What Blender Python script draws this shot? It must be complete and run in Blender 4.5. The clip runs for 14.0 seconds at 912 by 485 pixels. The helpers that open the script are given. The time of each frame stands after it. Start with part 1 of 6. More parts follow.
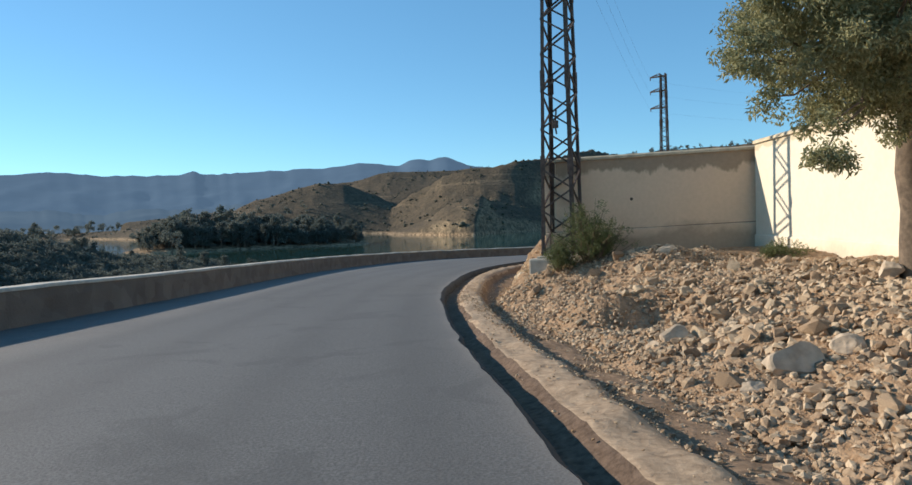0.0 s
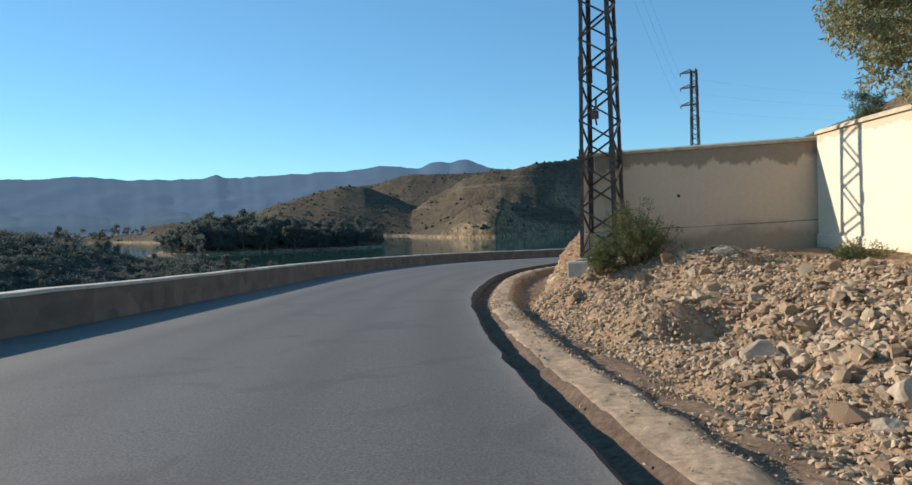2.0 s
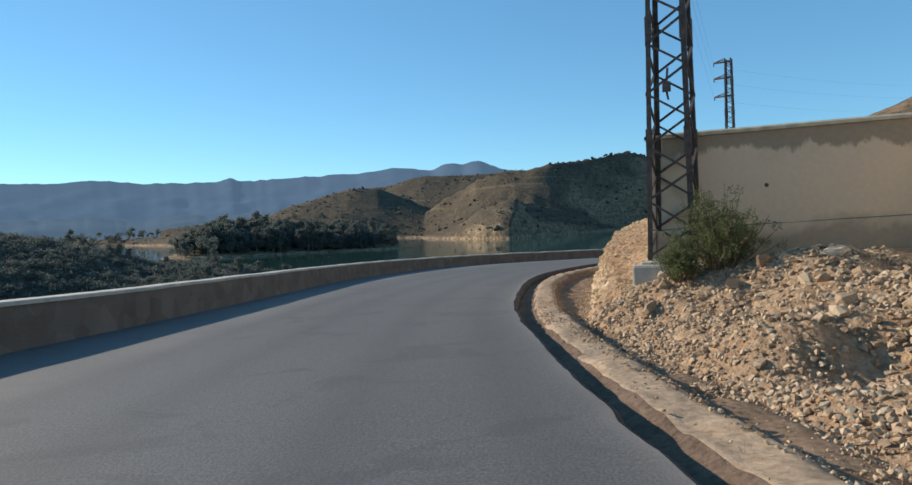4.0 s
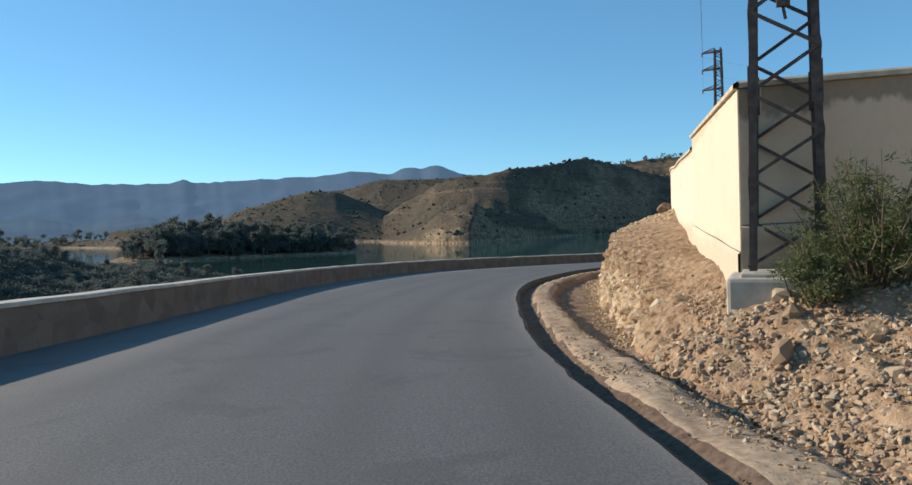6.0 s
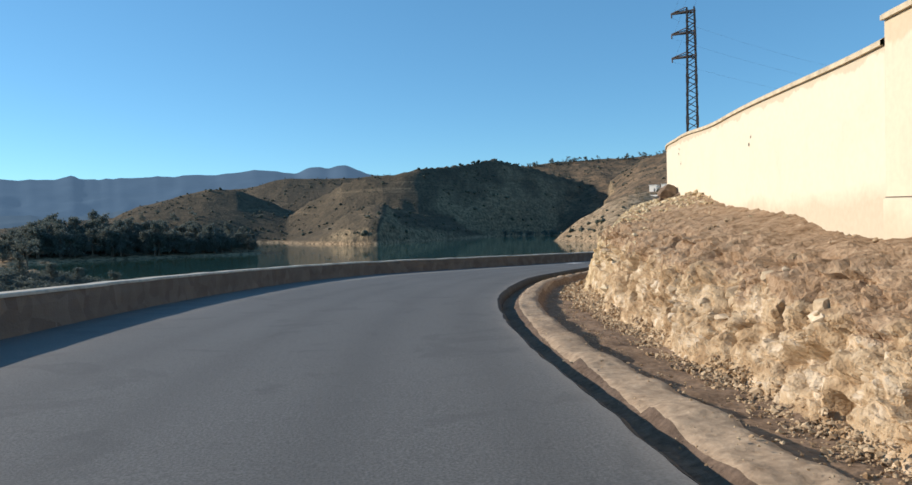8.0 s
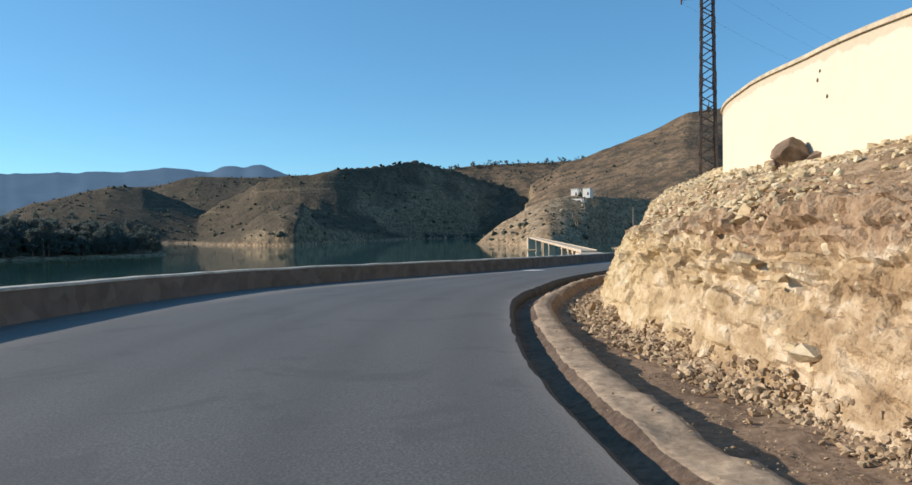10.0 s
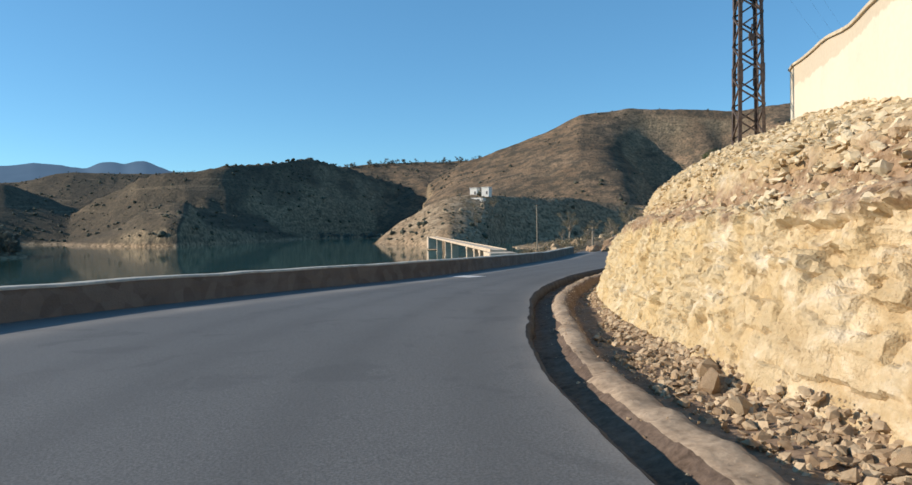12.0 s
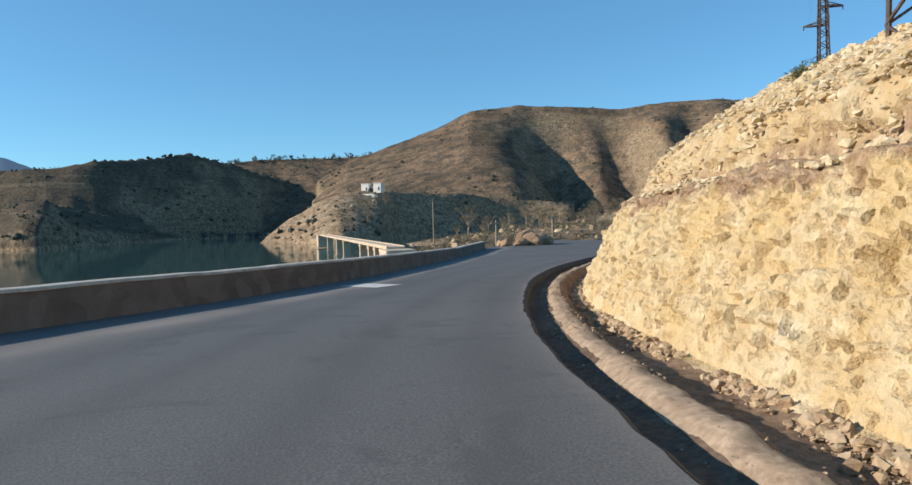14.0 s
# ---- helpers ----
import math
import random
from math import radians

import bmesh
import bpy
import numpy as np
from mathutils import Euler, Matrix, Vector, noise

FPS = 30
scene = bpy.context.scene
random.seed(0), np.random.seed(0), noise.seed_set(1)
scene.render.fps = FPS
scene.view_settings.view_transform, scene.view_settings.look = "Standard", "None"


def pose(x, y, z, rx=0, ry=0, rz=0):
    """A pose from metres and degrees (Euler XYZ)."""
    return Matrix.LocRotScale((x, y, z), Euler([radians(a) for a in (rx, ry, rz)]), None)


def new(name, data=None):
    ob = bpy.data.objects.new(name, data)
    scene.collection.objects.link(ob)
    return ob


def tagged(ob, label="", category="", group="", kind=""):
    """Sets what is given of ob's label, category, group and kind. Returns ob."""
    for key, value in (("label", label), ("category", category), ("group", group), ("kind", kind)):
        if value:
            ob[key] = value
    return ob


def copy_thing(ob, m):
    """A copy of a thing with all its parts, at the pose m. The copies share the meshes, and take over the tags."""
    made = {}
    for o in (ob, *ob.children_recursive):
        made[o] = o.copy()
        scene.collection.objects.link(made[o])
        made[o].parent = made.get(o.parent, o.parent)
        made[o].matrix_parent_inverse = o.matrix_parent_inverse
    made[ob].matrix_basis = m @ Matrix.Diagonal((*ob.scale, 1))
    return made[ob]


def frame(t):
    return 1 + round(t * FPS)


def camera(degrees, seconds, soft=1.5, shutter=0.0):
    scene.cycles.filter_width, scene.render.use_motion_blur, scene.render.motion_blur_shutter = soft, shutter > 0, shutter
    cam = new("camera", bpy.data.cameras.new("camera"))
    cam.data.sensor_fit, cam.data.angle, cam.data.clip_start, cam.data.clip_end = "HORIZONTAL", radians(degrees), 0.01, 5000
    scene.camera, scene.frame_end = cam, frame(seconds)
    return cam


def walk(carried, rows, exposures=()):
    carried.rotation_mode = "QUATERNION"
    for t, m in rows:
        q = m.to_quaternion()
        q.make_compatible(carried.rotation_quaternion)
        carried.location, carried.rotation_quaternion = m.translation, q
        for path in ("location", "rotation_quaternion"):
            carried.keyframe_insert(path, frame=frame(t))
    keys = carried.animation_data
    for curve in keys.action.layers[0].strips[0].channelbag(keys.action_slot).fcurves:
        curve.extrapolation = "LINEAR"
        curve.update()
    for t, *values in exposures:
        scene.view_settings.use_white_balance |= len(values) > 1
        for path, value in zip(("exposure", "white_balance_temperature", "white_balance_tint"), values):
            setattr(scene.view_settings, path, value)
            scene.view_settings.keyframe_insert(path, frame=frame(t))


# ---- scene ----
cam = camera(65.92, 14.0)
PATH = [
    (0.0, pose(-0.000, 0.000, 1.466, 88.177, 1.675, 0.000)),
    (0.5, pose(-0.030, 0.163, 1.454, 88.223, 1.649, 0.232)),
    (1.0, pose(-0.072, 0.409, 1.442, 88.304, 1.644, 0.570)),
    (1.5, pose(-0.130, 0.747, 1.428, 88.392, 1.756, 1.039)),
    (2.0, pose(-0.209, 1.165, 1.416, 88.423, 1.853, 1.661)),
    (2.5, pose(-0.309, 1.662, 1.402, 88.449, 2.000, 2.270)),
    (3.0, pose(-0.444, 2.232, 1.387, 88.462, 2.152, 2.725)),
    (3.5, pose(-0.591, 2.832, 1.369, 88.526, 2.197, 2.883)),
    (4.0, pose(-0.737, 3.481, 1.348, 88.589, 2.162, 2.721)),
    (4.5, pose(-0.880, 4.229, 1.320, 88.653, 2.070, 2.264)),
    (5.0, pose(-1.021, 5.140, 1.285, 88.716, 1.948, 1.549)),
    (5.5, pose(-1.162, 6.283, 1.243, 88.779, 1.820, 0.590)),
    (6.0, pose(-1.309, 7.716, 1.193, 88.848, 1.713, -0.667)),
    (6.5, pose(-1.460, 9.474, 1.137, 88.900, 1.549, -2.430)),
    (7.0, pose(-1.592, 11.496, 1.064, 88.915, 1.474, -4.476)),
    (7.5, pose(-1.674, 13.707, 0.987, 88.719, 1.429, -6.605)),
    (8.0, pose(-1.633, 15.959, 0.899, 88.743, 1.396, -8.169)),
    (8.5, pose(-1.506, 18.253, 0.825, 88.768, 1.283, -9.630)),
    (9.0, pose(-1.309, 20.579, 0.755, 88.794, 1.123, -11.175)),
    (9.5, pose(-1.051, 22.921, 0.688, 88.819, 0.948, -12.860)),
    (10.0, pose(-0.733, 25.261, 0.620, 88.845, 0.791, -14.681)),
    (10.5, pose(-0.352, 27.580, 0.553, 88.870, 0.686, -16.618)),
    (11.0, pose(0.093, 29.854, 0.485, 88.734, 0.665, -18.666)),
    (11.5, pose(0.599, 32.056, 0.413, 88.591, 0.692, -20.870)),
    (12.0, pose(1.192, 34.195, 0.342, 88.708, 0.842, -23.087)),
    (12.5, pose(1.866, 36.322, 0.270, 88.486, 0.922, -25.474)),
    (13.0, pose(2.630, 38.372, 0.177, 88.422, 1.090, -27.718)),
    (13.5, pose(3.505, 40.353, 0.084, 88.403, 1.198, -29.728)),
    (14.0, pose(4.485, 42.346, -0.009, 88.296, 1.580, -31.895)),
]
walk(cam, PATH, exposures=[(0.0, 0.80, 6600, 12), (6.0, 0.74, 6550, 12), (8.5, 0.70, 6350, 12), (14.0, 0.74, 6350, 12)])

# ---- light ----
SUN_BEARING, SUN_EL = radians(-66.0), radians(22.0)   # left of the road's first run, low
to_sun = Vector((math.sin(SUN_BEARING) * math.cos(SUN_EL), math.cos(SUN_BEARING) * math.cos(SUN_EL), math.sin(SUN_EL)))
world = bpy.data.worlds.new("world")
scene.world = world
world.use_nodes = True
wn = world.node_tree
sky = wn.nodes.new("ShaderNodeTexSky")
sky.sky_type = "NISHITA"
sky.sun_disc = False
sky.sun_elevation = SUN_EL
sky.sun_rotation = SUN_BEARING
sky.altitude = 1800
sky.air_density, sky.dust_density, sky.ozone_density = 1.0, 0.0, 3.0
tint = wn.nodes.new("ShaderNodeMix")
tint.data_type, tint.blend_type = "RGBA", "MULTIPLY"
tint.inputs[0].default_value = 1.0
tint.inputs[7].default_value = (0.72, 0.98, 0.96, 1)
wn.links.new(sky.outputs[0], tint.inputs[6])
even = wn.nodes.new("ShaderNodeMix")
even.data_type = "RGBA"
even.inputs[0].default_value = 0.3
even.inputs[7].default_value = (0.75, 2.5, 4.55, 1)
wn.links.new(tint.outputs[2], even.inputs[6])
wn.links.new(even.outputs[2], wn.nodes["Background"].inputs[0])
wn.nodes["Background"].inputs[1].default_value = 0.1
sun_data = bpy.data.lights.new("sun", "SUN")
sun_data.energy, sun_data.angle, sun_data.color = 3.6, radians(0.6), (1.0, 0.89, 0.74)
sun = new("sun", sun_data)
sun.rotation_euler = to_sun.to_track_quat("Z", "Y").to_euler()


# ---- materials ----
class Mat:
    """A principled material with short ways to add noise, ramps and bump."""

    def __init__(self, name, rough=0.8, metal=0.0, spec=0.5):
        self.m = bpy.data.materials.new(name)
        self.m.use_nodes = True
        self.t = self.m.node_tree
        self.b = self.t.nodes["Principled BSDF"]
        self.b.inputs["Roughness"].default_value = rough
        self.b.inputs["Metallic"].default_value = metal
        self.b.inputs["Specular IOR Level"].default_value = spec
        self.co = self.t.nodes.new("ShaderNodeTexCoord").outputs["Object"]

    def node(self, kind, **ins):
        n = self.t.nodes.new(kind)
        for k, v in ins.items():
            k = k.replace("_", " ")
            if isinstance(v, bpy.types.NodeSocket):
                self.t.links.new(v, n.inputs[k])
            else:
                n.inputs[k].default_value = v
        return n

    def noise(self, scale, detail=4.0, rough=0.55, stretch=None, distort=0.0):
        co = self.co
        if stretch:
            mp = self.node("ShaderNodeMapping", Vector=co, Scale=stretch)
            co = mp.outputs[0]
        return self.node("ShaderNodeTexNoise", Vector=co, Scale=scale, Detail=detail, Roughness=rough, Distortion=distort).outputs[0]

    def cells(self, scale, feature="F1", stretch=None):
        co = self.co
        if stretch:
            co = self.node("ShaderNodeMapping", Vector=co, Scale=stretch).outputs[0]
        n = self.node("ShaderNodeTexVoronoi", Vector=co, Scale=scale)
        n.feature = feature
        return n

    def ramp(self, fac, *stops):
        n = self.t.nodes.new("ShaderNodeValToRGB")
        self.t.links.new(fac, n.inputs[0])
        e = n.color_ramp.elements
        while len(e) < len(stops):
            e.new(0.5)
        for el, (p, col) in zip(e, stops):
            el.position = p
            el.color = (*col, 1) if len(col) == 3 else col
        return n.outputs[0]

    def mix(self, fac, a, b, mode="MIX"):
        n = self.t.nodes.new("ShaderNodeMix")
        n.data_type, n.blend_type = "RGBA", mode
        for k, v in ((0, fac), (6, a), (7, b)):
            if isinstance(v, bpy.types.NodeSocket):
                self.t.links.new(v, n.inputs[k])
            elif k == 0:
                n.inputs[k].default_value = v
            else:
                n.inputs[k].default_value = (*v, 1)
        return n.outputs[2]

    def math(self, op, a, b=0.0):
        n = self.t.nodes.new("ShaderNodeMath")
        n.operation = op
        for k, v in ((0, a), (1, b)):
            if isinstance(v, bpy.types.NodeSocket):
                self.t.links.new(v, n.inputs[k])
            else:
                n.inputs[k].default_value = v
        return n.outputs[0]

    def xyz(self):
        return self.node("ShaderNodeSeparateXYZ", Vector=self.co).outputs

    def color(self, socket):
        if isinstance(socket, bpy.types.NodeSocket):
            self.t.links.new(socket, self.b.inputs["Base Color"])
        else:
            self.b.inputs["Base Color"].default_value = (*socket, 1)
        return self

    def bump(self, height, strength=0.4, dist=0.02):
        n = self.node("ShaderNodeBump", Height=height, Strength=strength, Distance=dist)
        self.t.links.new(n.outputs[0], self.b.inputs["Normal"])
        return self

    def rough(self, socket):
        self.t.links.new(socket, self.b.inputs["Roughness"])
        return self


def mat_asphalt():
    m = Mat("asphalt", 0.8, spec=0.22)
    big = m.noise(0.35, 3, stretch=(1.0, 0.25, 1.0))
    fine = m.noise(60, 3)
    c = m.ramp(big, (0.3, (0.105, 0.103, 0.098)), (0.7, (0.145, 0.142, 0.135)))
    c = m.mix(0.5, c, m.ramp(fine, (0.35, (0.062, 0.061, 0.059)), (0.7, (0.20, 0.197, 0.189))), "MIX")
    patch = m.noise(0.9, 4, 0.6, distort=0.8)
    c = m.mix(m.ramp(patch, (0.56, (0, 0, 0)), (0.62, (0.35, 0.35, 0.35))), c, (0.075, 0.074, 0.072))
    worn, dust = m.t.nodes.new("ShaderNodeAttribute"), m.t.nodes.new("ShaderNodeAttribute")
    worn.attribute_name, dust.attribute_name = "worn", "dust"
    c = m.mix(m.math("MULTIPLY", worn.outputs["Fac"], 0.35), c, (0.082, 0.08, 0.077))
    c = m.mix(m.math("MULTIPLY", dust.outputs["Fac"], 0.8), c, (0.31, 0.275, 0.235))
    return m.color(c).bump(fine, 0.5, 0.006).m


def mat_soil(name, a, b, c, scale=3.0, bump=0.05, grit=0.12):
    m = Mat(name, 0.95, spec=0.15)
    n1, n2, n3 = m.noise(scale * 0.35, 5), m.noise(scale * 6, 6, 0.65), m.cells(scale * 5)
    col = m.ramp(n1, (0.32, a), (0.5, b), (0.68, c))
    col = m.mix(0.55, col, m.ramp(n2, (0.3, tuple(v * 0.55 for v in a)), (0.7, tuple(min(1, v * 1.35) for v in c))))
    h = m.math("ADD", n2, m.math("MULTIPLY", n3.outputs["Distance"], grit))
    return m.color(col).bump(h, 0.8, bump).m


def mat_plain(name, col, rough=0.8, metal=0.0, var=0.25, scale=8.0, bump=0.2):
    m = Mat(name, rough, metal)
    n = m.noise(scale, 5)
    c = m.ramp(n, (0.3, tuple(v * (1 - var) for v in col)), (0.7, tuple(min(1.0, v * (1 + var)) for v in col)))
    return m.color(c).bump(n, bump, 0.01).m


def mat_bank():
    """Cut bank: brown earth and grit lying on the flatter parts, chalky and ochre rock in the steep face."""
    m = Mat("bank_rock", 0.95, spec=0.12)
    x, y, z = m.xyz()
    n1, n2, n3 = m.noise(0.9, 5, 0.6), m.noise(9, 6, 0.65), m.noise(40, 4, 0.6)
    n4 = m.noise(1.6, 5, 0.65, stretch=(1, 1, 1.7), distort=0.5)
    earth = m.ramp(n2, (0.3, (0.20, 0.118, 0.062)), (0.5, (0.35, 0.23, 0.14)), (0.72, (0.50, 0.36, 0.235)))
    chalk = m.ramp(n4, (0.30, (0.26, 0.165, 0.09)), (0.44, (0.40, 0.275, 0.16)), (0.54, (0.56, 0.42, 0.27)), (0.63, (0.74, 0.61, 0.45)))
    late = m.ramp(n4, (0.28, (0.54, 0.41, 0.22)), (0.42, (0.60, 0.47, 0.27)), (0.56, (0.66, 0.53, 0.32)), (0.70, (0.76, 0.66, 0.48)))
    t = m.node("ShaderNodeMapRange", Value=m.math("ADD", y, m.math("MULTIPLY", n1, 8.0)))
    t.inputs[1].default_value, t.inputs[2].default_value = 33.0, 47.0
    ochre = m.ramp(m.noise(1.1, 4, 0.6, distort=0.6), (0.46, (0, 0, 0)), (0.58, (0.6, 0.6, 0.6)))
    late = m.mix(ochre, late, (0.58, 0.41, 0.185))
    # brown spots and flecks painted as the shade in pits and creases
    pit_shade = m.ramp(m.noise(6.5, 4, 0.6, distort=0.4), (0.56, (0, 0, 0)), (0.62, (0.14, 0.14, 0.14)))
    late = m.mix(pit_shade, late, (0.36, 0.24, 0.11))
    crease_shade = m.ramp(m.noise(17, 3, 0.6), (0.63, (0, 0, 0)), (0.66, (0.5, 0.5, 0.5)))
    late = m.mix(crease_shade, late, (0.25, 0.165, 0.08))
    col = m.mix(t.outputs[0], chalk, late)
    cl = m.cells(2.8, stretch=(1, 1, 1.8))
    tone = m.node("ShaderNodeSeparateColor", Color=cl.outputs["Color"]).outputs[0]
    col = m.mix(0.14, col, m.ramp(tone, (0.0, (0.6, 0.52, 0.45)), (1.0, (1.25, 1.2, 1.15))), "MULTIPLY")
    col = m.mix(0.13, col, m.ramp(n2, (0.3, (0.20, 0.13, 0.07)), (0.52, (0.50, 0.36, 0.20)), (0.75, (0.80, 0.68, 0.50))))
    # the soil lies on the rock, its foot rising along the road
    over = m.math("ADD", z, m.math("MULTIPLY", y, 0.033))
    run = m.math("MULTIPLY", m.math("MINIMUM", m.math("MAXIMUM", m.math("SUBTRACT", y, 19.0), -12.0), 19.0), 0.06)
    over = m.math("SUBTRACT", over, m.math("ADD", run, 0.72))
    over = m.math("ADD", over, m.math("MULTIPLY", m.math("SUBTRACT", m.noise(1.6, 5, 0.65), 0.5), 1.3))
    over = m.math("ADD", over, m.math("MULTIPLY", m.math("MAXIMUM", m.math("SUBTRACT", 18.5, y), 0.0), 0.35))
    soil = m.node("ShaderNodeMapRange", Value=over)
    soil.inputs[1].default_value, soil.inputs[2].default_value = -0.10, 0.06
    bare = m.node("ShaderNodeMapRange", Value=over)
    bare.inputs[1].default_value, bare.inputs[2].default_value = 0.25, 0.5
    keep = m.math("SUBTRACT", 0.9, m.math("MULTIPLY", m.math("MULTIPLY", bare.outputs[0], t.outputs[0]), 0.75))
    col = m.mix(m.math("MULTIPLY", soil.outputs[0], keep), col, earth)
    h = m.math("ADD", n2, m.math("MULTIPLY", n3, 0.5))
    return m.color(col).bump(h, 1.0, 0.045).m


def mat_stone(name, dark, light, warm):
    """Loose stones, each of its own tone."""
    m = Mat(name, 0.92, spec=0.15)
    isl = m.t.nodes.new("ShaderNodeNewGeometry").outputs["Random Per Island"]
    obr = m.t.nodes.new("ShaderNodeObjectInfo").outputs["Random"]
    r = m.math("FRACT", m.math("ADD", isl, obr))
    n2 = m.noise(18, 5, 0.65)
    col = m.ramp(r, (0.0, dark), (0.45, warm), (0.8, light), (1.0, tuple(v * 1.15 for v in light)))
    col = m.mix(0.4, col, m.ramp(n2, (0.3, tuple(v * 0.6 for v in dark)), (0.7, light)))
    return m.color(col).bump(n2, 0.7, 0.02).m


def mat_wall(name, base, band_z, band_depth, plinth_z, band_col, foot_col, rise=0.0):
    """Cream wall paint: a weathered band under the coping, rain stains, and damp at the foot."""
    m = Mat(name, 0.9, spec=0.2)
    x, y, z = m.xyz()
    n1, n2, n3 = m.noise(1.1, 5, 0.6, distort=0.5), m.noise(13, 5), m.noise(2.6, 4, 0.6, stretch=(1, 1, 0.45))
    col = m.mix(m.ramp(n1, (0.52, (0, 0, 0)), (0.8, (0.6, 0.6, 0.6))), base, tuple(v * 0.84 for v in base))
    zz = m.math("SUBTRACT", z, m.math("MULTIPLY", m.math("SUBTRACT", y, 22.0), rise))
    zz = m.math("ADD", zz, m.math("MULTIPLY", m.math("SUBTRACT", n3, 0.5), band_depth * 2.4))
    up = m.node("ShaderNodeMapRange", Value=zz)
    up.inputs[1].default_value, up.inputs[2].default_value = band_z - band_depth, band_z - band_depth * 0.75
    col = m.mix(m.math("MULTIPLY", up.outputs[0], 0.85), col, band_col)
    low = m.node("ShaderNodeMapRange", Value=m.math("ADD", z, m.math("MULTIPLY", m.math("SUBTRACT", n1, 0.5), 0.9)))
    low.inputs[1].default_value, low.inputs[2].default_value = plinth_z + 0.02, plinth_z - 0.22
    col = m.mix(m.math("MULTIPLY", low.outputs[0], 0.7), col, foot_col)
    col = m.mix(0.15, col, m.ramp(n2, (0.35, tuple(v * 0.6 for v in base)), (0.65, base)))
    return m.color(col).bump(n2, 0.25, 0.01).m


def mat_leaf(name, a, b, c):
    m = Mat(name, 0.7, spec=0.3)
    r = m.t.nodes.new("ShaderNodeNewGeometry").outputs["Random Per Island"]
    n = m.noise(1.5, 3)
    col = m.mix(0.45, m.ramp(r, (0.1, a), (0.5, b), (0.95, c)), m.ramp(n, (0.35, a), (0.65, c)))
    m.color(col)
    # thin leaves let part of the light through
    thin = m.t.nodes.new("ShaderNodeBsdfTranslucent")
    both = m.t.nodes.new("ShaderNodeMixShader")
    both.inputs[0].default_value = 0.38
    m.t.links.new(col, thin.inputs[0])
    m.t.links.new(m.b.outputs[0], both.inputs[1])
    m.t.links.new(thin.outputs[0], both.inputs[2])
    m.t.links.new(both.outputs[0], m.t.nodes["Material Output"].inputs[0])
    return m.m


